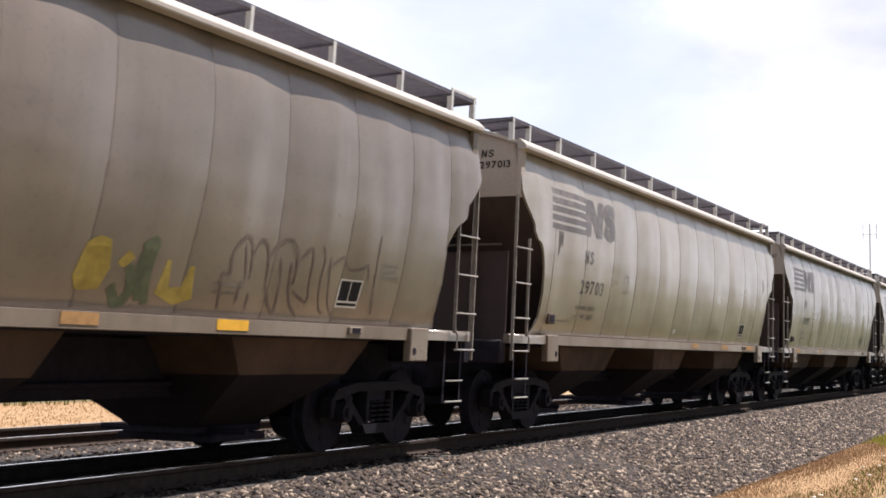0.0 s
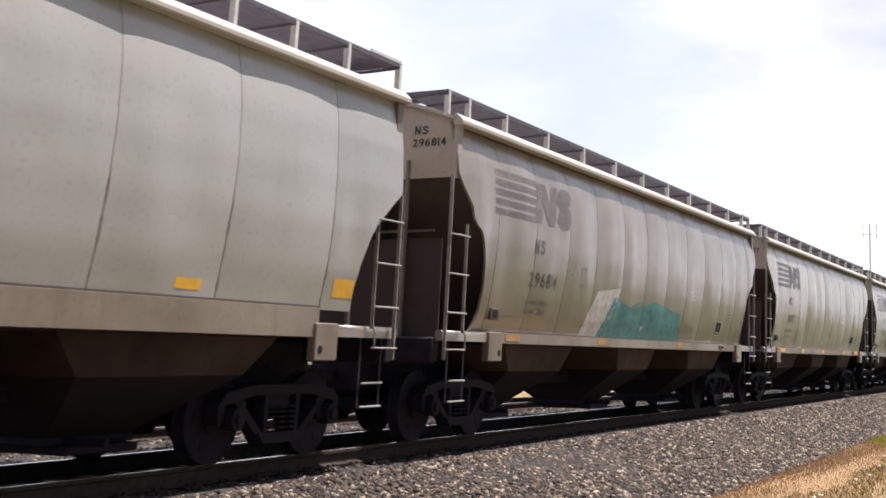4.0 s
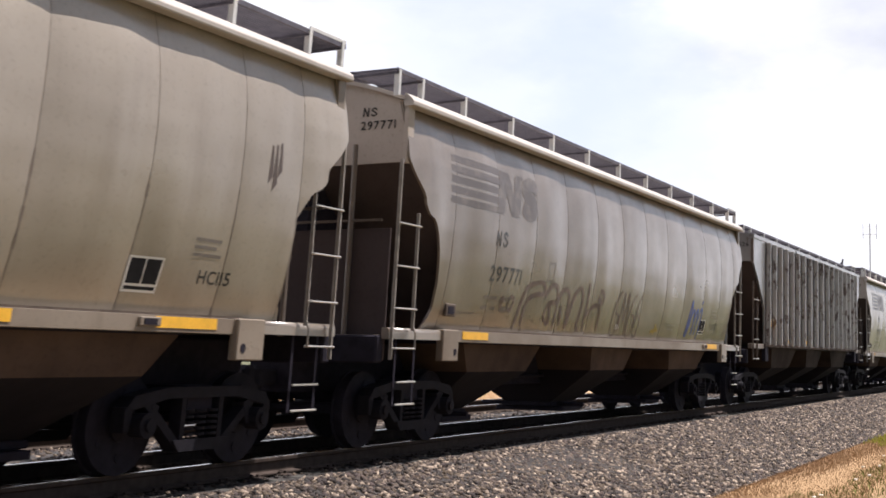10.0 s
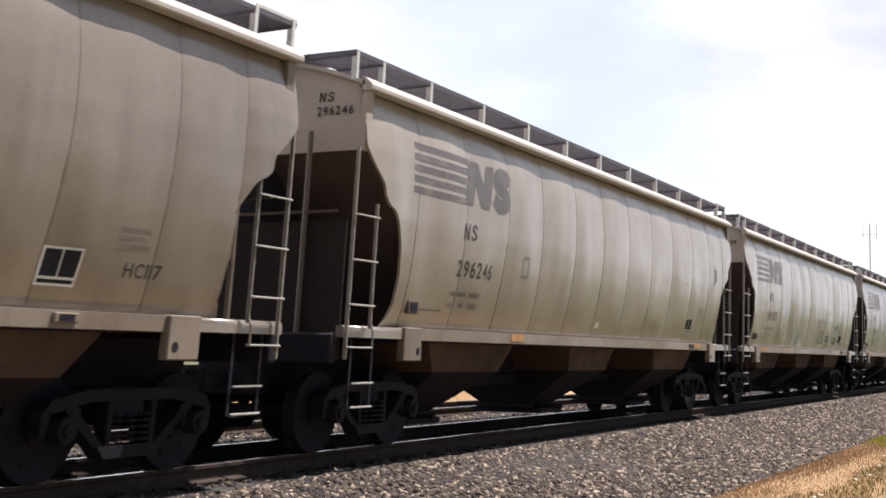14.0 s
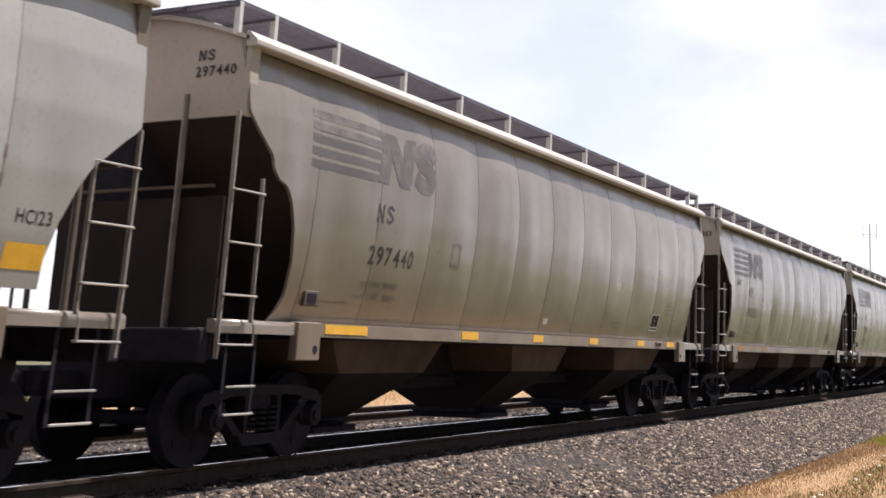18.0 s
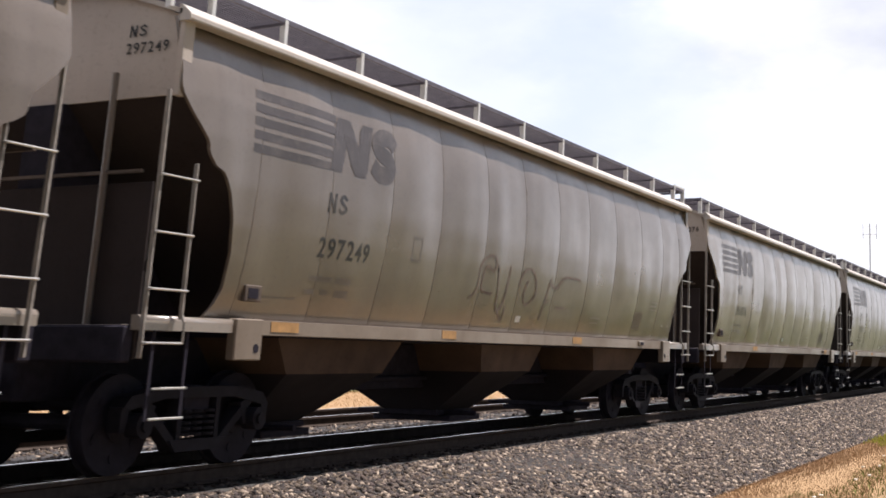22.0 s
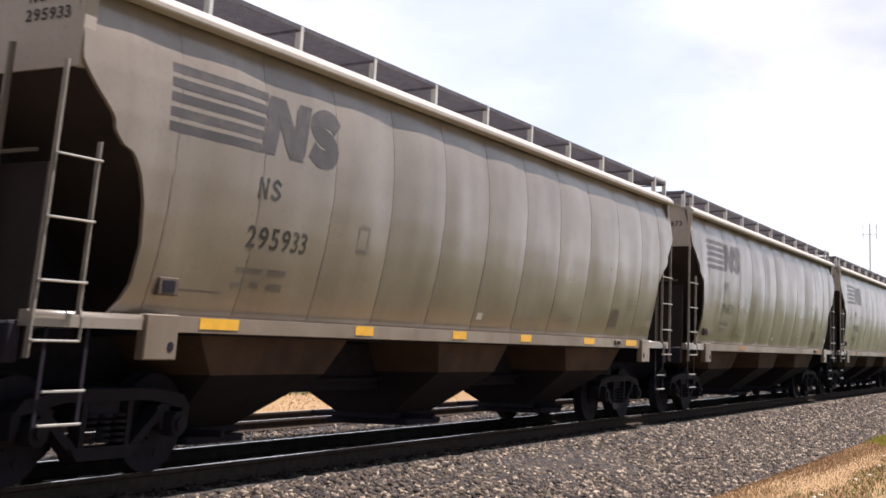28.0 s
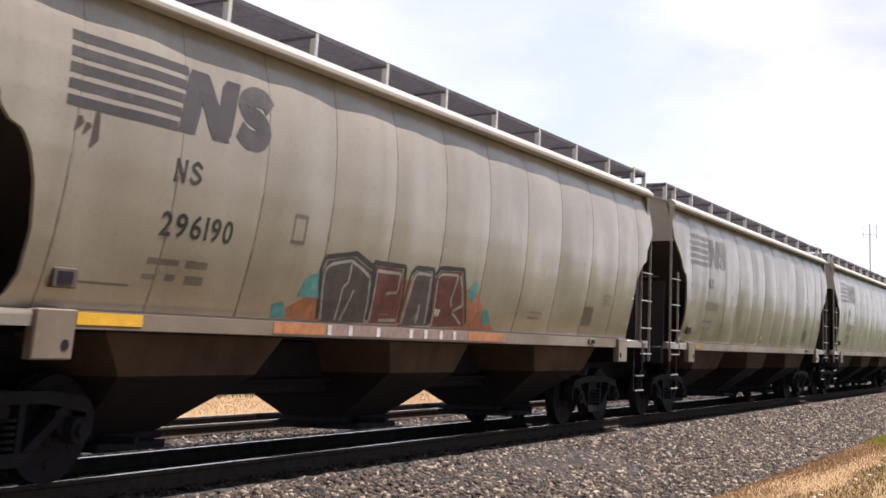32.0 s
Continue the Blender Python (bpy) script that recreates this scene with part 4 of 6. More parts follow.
def car_b():
    side = SIDE_B
    car = round_car("grey_covered_hopper_car", side, 16.95, HOP_B, (1.30, 1.60), 1.58, (0.70, 16.25, 1.42, 4.56), POSTS_B, SILVER, end_low=2.98)
    on, over = side.on, side.over
    bars(car, on, [(5.8, 1.80, 0.5, 0.03), (5.8, 1.74, 0.42, 0.03), (5.8, 1.68, 0.46, 0.03), (7.62, 1.98, 0.34, 0.03), (7.62, 1.91, 0.28, 0.03), (7.62, 1.84, 0.3, 0.03), (7.62, 1.77, 0.26, 0.03), (7.62, 1.70, 0.34, 0.03)], INK)
    bars(car, over, [(4.15, 1.68, 0.46, 0.10), (7.03, 1.68, 0.46, 0.10), (9.38, 1.68, 0.46, 0.10), (12.22, 1.68, 0.40, 0.10), (14.90, 1.72, 0.42, 0.20)], YELLOW, "reflector")
    bars(car, over, [(8.25, 1.66, 0.28, 0.14)], WHITE, "route_plate")
    bars(car, side.top, [(8.29, 1.69, 0.20, 0.015), (8.29, 1.72, 0.20, 0.015), (8.29, 1.75, 0.20, 0.015)], PLACARD)
    b = part("card_holder", boxed((2.0, -1.59, 1.40), (2.30, -1.53, 1.56), 0.01), SILLPAINT, car)
    part("card", boxed((2.05, -1.596, 1.43), (2.25, -1.588, 1.53)), GRIME, b)
    return car


def car_c():
    """An old flat-sided covered hopper with outside ribs, streaked with rust."""
    L = 18.1
    car = new("ribbed_hopper_car")
    ribs = [2.23, 2.94, 3.65, 4.38, 5.16, 5.95, 6.80, 7.73, 8.67, 9.62, 10.58, 11.45, 12.30, 13.10, 13.92, 14.68, 15.38, 16.08]
    cut = [(1.48, 2.05), (2.46, 2.02), (3.08, 1.36), (3.40, 0.88), (3.50, 0.80), (4.3, 0.78)]
    edges = [None] + ribs + [None]
    rust_rng = random.Random(41)
    for far in (False, True):
        for a, b in zip(edges, edges[1:]):
            def place(u, v, a=a, b=b, far=far):
                z = 1.50 + 2.60 * v
                x0 = between(cut, z) if a is None else a
                x1 = L - between(cut, z) if b is None else b
                x = x0 + (x1 - x0) * u
                y = -1.50 + 0.012 * noise.noise(Vector((x * 1.5, 2, z)))
                return (x, -y if far else y, z)
            part("side_panel", sheet(bmesh.new(), place, 4, 12, (0, -0.04 if far else 0.04, 0)), OLDGREY, car)
    for s in (-1, 1):
        for x in ribs:
            bm = bmesh.new()
            box(bm, (x - 0.032, s * 1.56 - 0.06, 1.47), (x + 0.032, s * 1.56 + 0.06, 4.06), 0.012)
            if s < 0:
                box(bm, (x - 0.032, -1.512, 1.47), (x + 0.065, -1.500, 4.05))
            rib = part("rib", bm, RIBGREY, car, "rust-streaked pale steel rib" if s < 0 else "")
            if s < 0:
                # rusted welding flange, eaten away to an uneven edge
                widths = [rust_rng.choice((0.006, 0.012, 0.03, 0.05)) for _ in range(17)]
                widths[0] = rust_rng.uniform(0.05, 0.09)

                def flange(u, v, x=x, widths=widths):
                    i = min(int(v * 16), 15)
                    w = widths[i] + (widths[i + 1] - widths[i]) * (v * 16 - i)
                    return (x - 0.032 - w * (1 - u), -1.516, 1.50 + 2.54 * v)
                bm = sheet(bmesh.new(), flange, 1, 16, (0, 0.012, 0))
                part("rusted_flange", bm, RUSTSPOT, rib, "rust-brown weld flange")
        bm = bmesh.new()
        box(bm, (5.9, s * 1.52 - 0.02, 4.06), (13.2, s * 1.52 + 0.02, 4.15), 0.008)
        box(bm, (0.78, s * 1.50 - 0.02, 4.06), (L - 0.78, s * 1.50 + 0.02, 4.16), 0.008)
        part("top_chord", bm, OLDGREY, car)
        part("side_sill", boxed((1.9, s * 1.50 - 0.06, 1.42), (L - 1.9, s * 1.50 + 0.06, 1.505), 0.008), BELLY, car)

    def roof(u, v):
        y = -1.50 + 3.0 * v
        return (0.75 + (L - 1.5) * u, y, 4.15 + 0.16 * (1 - abs(y) / 1.5))
    part("roof", sheet(bmesh.new(), roof, 6, 8, (0, 0, -0.05)), OLDGREY, car)
    for e in (0, 1):
        X = (lambda v: L - v) if e else (lambda v: v)
        lo, hi = sorted((X(0.78), X(0.81)))
        part("end_sheet", boxed((lo, -1.48, 3.50), (hi, 1.48, 4.18)), OLDGREY, car)
        bm = bmesh.new()
        v = [bm.verts.new(p) for p in ((X(0.80), -1.46, 3.52), (X(0.80), 1.46, 3.52), (X(3.2), 1.40, 1.45), (X(3.2), -1.40, 1.45))]
        w = [bm.verts.new(q.co + Vector((0, 0, 0.04))) for q in v]
        bm.faces.new(v), bm.faces.new(w[::-1])
        for i in range(4):
            bm.faces.new((v[i], w[i], w[(i + 1) % 4], v[(i + 1) % 4]))
        part("slope_sheet", bm, SLOPE, car)
        for s in (-1, 1):
            lo, hi = sorted((X(0.74), X(0.82)))
            part("corner_post", boxed((lo, s * 1.48 - 0.03, 3.45), (hi, s * 1.48 + 0.03, 4.05), 0.006), ENDDARK, car)
            lo, hi = sorted((X(0.60), X(2.05)))
            part("end_sill", boxed((lo, s * 1.47 - 0.05, 1.38), (hi, s * 1.47 + 0.05, 1.50), 0.012), WELD, car)
            lo, hi = sorted((X(1.95), X(2.28)))
            part("jacking_pad", boxed((lo, s * 1.50 - 0.05, 1.07), (hi, s * 1.50 + 0.05, 1.42), 0.012), GRIME, car)
            bm = bmesh.new()
            bar(bm, (X(0.66), s * 0.88, 1.3), (X(0.66), s * 0.88, 3.6), 0.035, 8)
            part("end_post", bm, OLDGREY, car)
            y = s * 1.54
            lad = ladder(car, X(0.68), X(1.12), y, 1.10, 3.0, 2.62, [2.55, 2.09, 1.6, 1.13] if s < 0 else [], ENDDARK)
        lo, hi = sorted((X(0.50), X(0.66)))
        part("end_beam", boxed((lo, -1.42, 1.02), (hi, 1.42, 1.36), 0.02), GRIME, car)
        bm = prism(bmesh.new(), [(X(0.75), 1.34), (X(3.1), 1.34), (X(3.1), 1.44), (X(0.86), 3.5), (X(0.75), 3.5)], -0.22, 0.22)
        part("shear_web", bm, GRIME, car)
        bm = bmesh.new()
        lo, hi = sorted((X(0.0), X(0.62)))
        box(bm, (lo, -0.14, 0.72), (hi, 0.14, 0.96), 0.05)
        part("coupler", bm, CAST, car)
    for a, b, c, d in [(3.15, 6.42, 3.9, 4.95), (7.85, 10.25, 8.5, 9.6), (11.68, 14.95, 13.15, 14.2)]:
        h = hopper_part(car, a, b, c, d, 1.45, 1.45)
        part("outlet_gate", box(boxed((c - 0.06, -0.47, 0.27), (d + 0.06, 0.47, 0.345), 0.01), (c + 0.05, -0.62, 0.19), (d - 0.05, 0.62, 0.27), 0.01), GRIME, h)
    part("floor_plate", boxed((3.0, -1.44, 1.40), (15.1, 1.44, 1.46)), GRIME, car)
    part("centre_beam", boxed((0.5, -0.30, 0.64), (L - 0.5, 0.30, 1.39), 0.02), GRIME, car)
    running_boards(car, 0.5, 17.6, 1.30, 4.36, [0.55, 1.3] + [2.8 + 1.55 * i for i in range(9)] + [16.95, 17.58], 0.6, 0.75, 0.11)
    # roof hatch lever
    bm = bmesh.new()
    flat_bar(bm, (16.42, -1.0, 4.46), (16.62, -1.0, 4.53), 0.05, 0.05)
    flat_bar(bm, (16.60, -1.0, 4.53), (16.88, -1.0, 4.55), 0.07, 0.06)
    flat_bar(bm, (16.87, -1.0, 4.55), (16.96, -1.0, 4.70), 0.05, 0.05)
    flat_bar(bm, (16.95, -1.0, 4.70), (17.06, -1.0, 4.71), 0.03, 0.05)
    box(bm, (16.42, -1.03, 4.28), (16.48, -0.97, 4.50))
    part("hatch_lever", bm, GRIME, car)
    truck_part(car, 2.17, 0)
    truck_part(car, L - 2.17, 1)
    # big worn owner's letters as plain slanted blocks, between the ribs
    on = lambda x, z: (x, -1.512 + 0.012 * noise.noise(Vector((x * 1.5, 2, z))), z)
    for pts in ([(2.98, 3.19), (3.12, 3.19), (3.16, 3.75), (3.0, 3.75)], [(3.05, 3.75), (3.2, 3.75), (3.46, 3.19), (3.3, 3.19)], [(3.4, 3.19), (3.55, 3.19), (3.6, 3.75), (3.44, 3.75)],
                [(3.72, 3.72), (3.86, 3.72), (3.97, 3.17), (3.84, 3.17)], [(3.88, 3.17), (4.0, 3.17), (4.16, 3.6), (4.06, 3.6)], [(4.1, 3.6), (4.2, 3.6), (4.34, 3.17), (4.24, 3.17)], [(4.28, 3.17), (4.4, 3.17), (4.6, 3.72), (4.46, 3.72)]):
        part("logo_block", patch(pts, on), INKFRESH, car)
    for text, x, w in (("17", 3.14, 0.34), ("75", 3.84, 0.38), ("26", 4.52, 0.44)):
        part("car_number", lettering(text, x, 2.42, 0.22, w, on), INKFRESH, car)
    part("car_number", lettering("177526", 0, 0, 0.105, 0.46, lambda a, b: (0.772, -0.93 - a, 3.86 + b)), INKFRESH, car)
    bars(car, on, [(2.34, 1.94, 0.46, 0.20), (4.48, 1.56, 0.5, 0.09), (6.95, 1.56, 0.55, 0.09), (9.72, 1.56, 0.5, 0.09), (12.38, 1.56, 0.46, 0.09), (15.48, 1.77, 0.42, 0.20)], YELLOW, "reflector")
    bars(car, on, [(2.38, 1.68, 0.40, 0.20), (13.99, 2.12, 0.46, 0.28), (14.80, 2.31, 0.32, 0.50)], PLACARD, "black_patch")
    bars(car, on, [(3.03, 2.20, 0.46, 0.12), (3.78, 2.17, 0.48, 0.14)], RIBGREY, "white_patch")
    w = part("placard_holder", sheet(bmesh.new(), lambda u, v: on(13.97 + 0.50 * u, 1.54 + 0.54 * v), 1, 1), WHITE, car)
    bars(w, lambda x, z: (x, on(x, z)[1] - 0.006, z), [(14.00, 1.84, 0.20, 0.19), (14.22, 1.84, 0.20, 0.19), (14.00, 1.79, 0.42, 0.02)], PLACARD, "stencil")
    bars(car, on, [(6.92, 2.62, 0.36, 0.05), (6.92, 2.53, 0.5, 0.05), (6.92, 2.43, 0.26, 0.05), (6.10, 2.86, 0.36, 0.04), (6.12, 2.62, 0.34, 0.05), (6.12, 2.46, 0.34, 0.05), (9.76, 2.45, 0.54, 0.15), (10.76, 2.45, 0.5, 0.17), (9.76, 2.14, 0.5, 0.14), (9.76, 1.85, 0.5, 0.14), (10.76, 1.84, 0.5, 0.12)], FADED)
    # rust that has spread from the roof edge, and old blots
    rng = random.Random(77)
    for x in ribs:
        if rng.random() < 0.55:
            w, h = rng.uniform(0.08, 0.22), rng.uniform(0.10, 0.30)
            part("rust_patch", patch([(x - w, 4.06), (x - w * 0.7, 4.06 - h * 0.7), (x - 0.07, 4.06 - h), (x - 0.045, 4.06)], on), RUSTSPOT, car)
    for x, z, w, h in ((3.2, 2.66, 0.2, 0.30), (2.62, 3.55, 0.08, 0.16), (2.55, 2.75, 0.10, 0.20), (11.75, 3.45, 0.26, 0.28), (12.75, 2.85, 0.10, 0.22), (9.85, 1.55, 0.38, 0.14), (15.75, 2.3, 0.06, 0.5), (14.92, 2.95, 0.14, 0.16), (16.6, 3.72, 0.5, 0.12), (17.0, 3.0, 0.10, 0.14), (5.5, 2.62, 0.06, 0.07), (8.2, 3.2, 0.06, 0.12)):
        part("rust_patch", patch([(x, z), (x + w * 0.1, z + h * 0.7), (x + w * 0.5, z + h), (x + w, z + h * 0.6), (x + w * 0.75, z + h * 0.15)], on), RUSTSPOT, car)
    return car


# ---- the train: one car after another, coupled ----
PITCH = {4: 16.95, 18: 17.0}
NUMBERS = {1: "297013", 2: "296097", 3: "297142", 5: "296814", 6: "296977", 7: "297630", 8: "295366", 9: "295273", 10: "297289", 11: "297771", 13: "297837", 14: "297248", 15: "296246", 16: "296339",
           17: "", 19: "297440", 20: "296353", 21: "296152", 22: "294756", 23: "297249", 24: "296076", 25: "296416", 26: "297670", 29: "295933", 30: "296673", 31: "297989", 32: "296473", 33: "296190"}
CODES = {6: "HC117", 10: "HC115", 9: "HC113", 11: "HC117", 14: "HC117"}
TONES = {0: SAND, 1: STONE, 9: STONE, 10: STONE, 13: STONE, 26: SAND, 7: STONE,  3: STONE, 6: STONE, 11: SAND, 15: STONE, 16: STONE, 17: SAND, 20: SAND, 23: TAUPE, 25: SAND, 27: SAND, 28: SAND, 30: TAUPE, 31: TAUPE, 32: SAND, 33: STONE, 22: TAUPE}
REFLECT = {1: ([(10.0, 0.45), (12.43, 0.5), (14.5, 0.9)], OLDYELLOW), 8: ([(12.55, 0.42), (14.72, 0.88)], YELLOW), 0: ([(11.93, 0.5)], YELLOW), 2: ([(2.5, 0.6), (6, 0.4)], OLDYELLOW), 3: ([(2.5, 0.9)], YELLOW), 6: ([(12.35, 0.45), (14.54, 0.88), (2.6, 0.6), (5.4, 0.4), (8.5, 0.4)], YELLOW),
           7: ([(5.7, 0.4), (8.0, 0.4), (10.6, 0.4)], YELLOW), 10: ([(12.35, 0.5), (14.54, 0.88)], YELLOW), 9: ([(12.35, 0.45), (14.54, 0.88)], YELLOW), 11: ([(2.6, 0.8), (14.6, 0.85)], YELLOW),
           16: ([(2.6, 0.7), (5.8, 0.4)], OLDYELLOW), 19: ([(2.55, 0.9), (5.9, 0.5), (8.3, 0.4), (10.7, 0.4), (13.2, 0.4), (15.0, 0.5)], YELLOW), 20: ([(2.6, 0.6), (5.2, 0.3)], OLDYELLOW),
           22: ([(2.55, 0.9), (5.2, 0.5), (7.8, 0.4), (14.5, 0.8)], YELLOW), 29: ([(2.75, 0.6), (5.55, 0.4), (8.0, 0.4), (10.2, 0.4), (12.8, 0.5), (14.9, 0.6)], YELLOW),
           33: ([(2.45, 0.8)], YELLOW), 31: ([(4.2, 0.4), (11.2, 0.5)], OLDYELLOW)}
# the first dozen cars are browner below, the later ones have darker brown ends
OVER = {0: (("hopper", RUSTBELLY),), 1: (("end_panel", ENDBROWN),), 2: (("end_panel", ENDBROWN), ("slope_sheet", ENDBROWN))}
DULL = {2, 3, 20, 22, 23, 24, 25, 26, 29, 30, 31, 32, 33, 34}
SOLID = {2, 3, 6, 13, 20, 21, 23, 24, 25, 26, 29, 30, 31, 32, 33}
COUNT = 37
offsets, at = [], 0.0
for k in range(COUNT):
    offsets.append(at)
    at += PITCH.get(k, 18.1)
DRIFT = [(0, -2.06), (3, -1.93), (6, -1.83), (8, -1.67), (9, -1.63), (13, -1.53), (15, -1.49), (18, -1.585), (19, -1.60), (20, -1.54), (21, -1.52), (22, -1.53), (23, -1.645), (24, -1.03), (25, -1.02), (28, -1.15), (31, -1.31), (32, -1.33)]
SPEED = 18.38

master = {"a": car_a(SIDE_A), "a2": car_a(SIDE_A2)}
cars, sides = [], []
used = set()
for k in range(COUNT):
    if k in PITCH:
        car, side = car_b(), SIDE_B
    elif k == 12:
        car, side = car_c(), SIDE_A
    else:
        kind = "a" if k % 2 else "a2"
        side = SIDE_A if k % 2 else SIDE_A2
        car = master[kind] if kind not in used else copy_thing(master[kind], pose(0, 0, 0))
        used.add(kind)
        tone = TONES.get(k, BEIGE)
        for o in car.children:
            if k in SOLID and o.name.startswith("logo_"):
                o.material_slots[0].link = "OBJECT"
                o.material_slots[0].material = INKSOLID
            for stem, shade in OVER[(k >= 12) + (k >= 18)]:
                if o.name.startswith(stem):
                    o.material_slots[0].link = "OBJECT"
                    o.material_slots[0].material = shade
            if k in DULL and o.name.startswith("placard_holder"):
                for q, shade in [(o, FAINT)] + [(c, WELD) for c in o.children]:
                    q.material_slots[0].link = "OBJECT"
                    q.material_slots[0].material = shade
            if o.name.startswith("side_panel"):
                o.material_slots[0].link = "OBJECT"
                o.material_slots[0].material = tone
    cars.append(car)
    sides.append(side)

LABELS = {4: "silver-grey covered hopper rail car with broad sill and dark lettering", 12: "old grey ribbed hopper rail car streaked with rust", 18: "silver-grey covered hopper rail car with yellow reflectors"}


# ---- markings that differ from car to car ----
def spray(k, colour, lines, width=0.07, fills=()):
    place, over = sides[k].over, sides[k].top
    for pts in fills:
        part("graffiti_fill", patch(pts, place), SPRAY[colour], cars[k], colour + " spray paint")
    for pts in lines:
        part("graffiti_stroke", stroke(pts, width, over), SPRAY[colour], cars[k])


def loops(x0, x1, z0, z1, n, seed):
    """A run of looping hand strokes between x0 and x1."""
    rng = random.Random(seed)
    out = []
    for i in range(n):
        a = x0 + (x1 - x0) * i / n
        w = (x1 - x0) / n
        kind = rng.randrange(3)
        if kind == 0:
            out.append([(a, z0 + 0.2 * (z1 - z0)), (a + 0.35 * w, z1), (a + 0.15 * w, z0 + 0.4 * (z1 - z0)), (a + 0.55 * w, z0), (a + 0.75 * w, z1 - 0.1 * (z1 - z0)), (a + 0.6 * w, z0 + 0.3 * (z1 - z0)), (a + w, z0 + 0.5 * (z1 - z0))])
        elif kind == 1:
            out.append([(a + 0.8 * w, z1), (a + 0.2 * w, z0 + 0.7 * (z1 - z0)), (a + 0.1 * w, z0 + 0.1 * (z1 - z0)), (a + 0.6 * w, z0), (a + 0.9 * w, z0 + 0.4 * (z1 - z0)), (a + 0.4 * w, z0 + 0.5 * (z1 - z0))])
        else:
            out.append([(a, z0 + 0.1 * (z1 - z0)), (a + 0.15 * w, z1), (a + 0.45 * w, z0 + 0.3 * (z1 - z0)), (a + 0.7 * w, z1), (a + 0.9 * w, z0)])
    return out


for k, car in enumerate(cars):
    on = sides[k].on
    tagged(car, LABELS.get(k, "weathered beige covered hopper rail car with curved steel sides"), "rail car", "cars of the freight train")
    if k in (12,):
        continue
    if k == 4:
        logo(car, on, sides[k].over, 1.46, 3.03, INKPALE, cut=True, lean=1.3)
        mark(car, on, 2.68, 2.63, 0.44, 0.22, INKFRESH)
        part("car_number", lettering("298098", 2.63, 2.12, 0.23, 1.46, on), INKFRESH, car)
        part("load_limit", lettering("LD LMT 226000", 2.58, 2.00, 0.085, 0.76, on), INKFRESH, car)
        part("light_weight", lettering("LT WT  60000", 2.55, 1.86, 0.085, 0.76, on), INKFRESH, car)
        continue
    if k == 18:
        part("car_code", lettering("HC123", 14.94, 2.07, 0.11, 0.38, on), INKFRESH, car)
        for text, z, w in (("EX W  10-8  H 9-10", 1.90, 0.75), ("EW   8-2   H 15-0", 1.815, 0.75), ("CU FT  5200", 1.73, 0.43)):
            part("clearance_data", lettering(text, 13.35, z, 0.055, w, on), INKFRESH, car)
        continue
    number = NUMBERS.get(k, "")
    if number:
        part("car_number", lettering(number, 3.30, 2.125, 0.215, 1.06, on), INKFRESH, car)
        end_number(car, number, INKFRESH)
    else:
        bars(car, on, [(3.27, 2.13, 1.05, 0.18)], FAINT)
    if k in CODES:
        part("car_code", lettering(CODES[k], 15.12, 1.74, 0.125, 0.50, on), INKFRESH, car)
    rows, mat = REFLECT.get(k, ([(2.6, 0.5), (6.4, 0.4), (11.0, 0.4)] if k % 3 else [(5.2, 0.45), (14.5, 0.6)], OLDYELLOW))
    sill_marks(car, rows, mat)

part("reflector", boxed((1.18, -1.526, 1.335), (1.36, -1.521, 1.41)), SPRAY["red"], cars[22], "red reflective strip")
sill_marks(cars[3], [(5.2, 0.47), (7.68, 0.5), (10.26, 0.45)], OLDYELLOW)
sill_marks(cars[0], [(9.88, 0.44)], OLDYELLOW)
# yellow blocks and a looping brown tag
spray(0, "yellow", [], 0.05, [[(10.10, 1.60), (10.02, 1.72), (10.06, 1.97), (10.20, 2.06), (10.36, 2.04), (10.43, 1.80), (10.42, 1.63)], [(10.50, 1.86), (10.62, 1.98), (10.70, 1.90), (10.58, 1.80)],
                             [(11.08, 1.62), (11.09, 1.92), (11.22, 1.92), (11.25, 1.68), (11.46, 1.70), (11.46, 1.90), (11.60, 1.88), (11.63, 1.60), (11.40, 1.53)]])
spray(0, "green", [[(10.50, 1.66), (10.62, 1.52), (10.74, 1.62), (10.66, 1.84)], [(10.78, 1.98), (10.92, 2.06), (10.90, 1.80), (10.98, 1.52)], [(10.88, 1.55), (10.80, 1.80), (10.84, 2.0)]], 0.10)
spray(0, "brown", [[(12.03, 1.53), (11.99, 1.76), (11.97, 1.85), (12.09, 1.86), (12.06, 2.04), (12.15, 2.17), (12.27, 2.23), (12.37, 2.16), (12.43, 1.98), (12.45, 1.83)], [(12.30, 1.80), (12.30, 1.59)], [(12.26, 2.15), (12.38, 1.83)], [(12.48, 1.69), (12.50, 1.53)],
                   [(12.43, 2.05), (12.50, 2.20), (12.62, 2.19), (12.71, 2.0), (12.74, 1.81), (12.85, 1.62), (12.99, 1.50)], [(12.71, 2.05), (12.81, 2.18), (13.0, 2.26), (13.14, 2.16), (13.19, 1.99), (13.19, 1.81)], [(12.91, 2.07), (12.97, 1.82), (13.0, 1.52)],
                   [(13.22, 2.07), (13.39, 2.20), (13.45, 2.11), (13.48, 1.85), (13.52, 1.65), (13.23, 1.74)], [(13.09, 2.03), (13.14, 1.78), (13.24, 1.61), (13.40, 1.51)]], 0.035)
spray(0, "brown", [[(13.58, 2.23), (13.68, 2.13), (13.69, 1.87), (13.80, 1.61), (13.93, 1.54)], [(13.79, 2.14), (13.96, 1.67), (14.14, 1.54)], [(13.87, 2.06), (13.99, 2.12), (14.11, 2.15), (14.25, 2.04), (14.43, 2.04), (14.62, 2.11)], [(14.62, 2.09), (14.68, 1.93)], [(14.80, 2.45), (14.82, 2.0), (14.93, 1.57)]], 0.03)
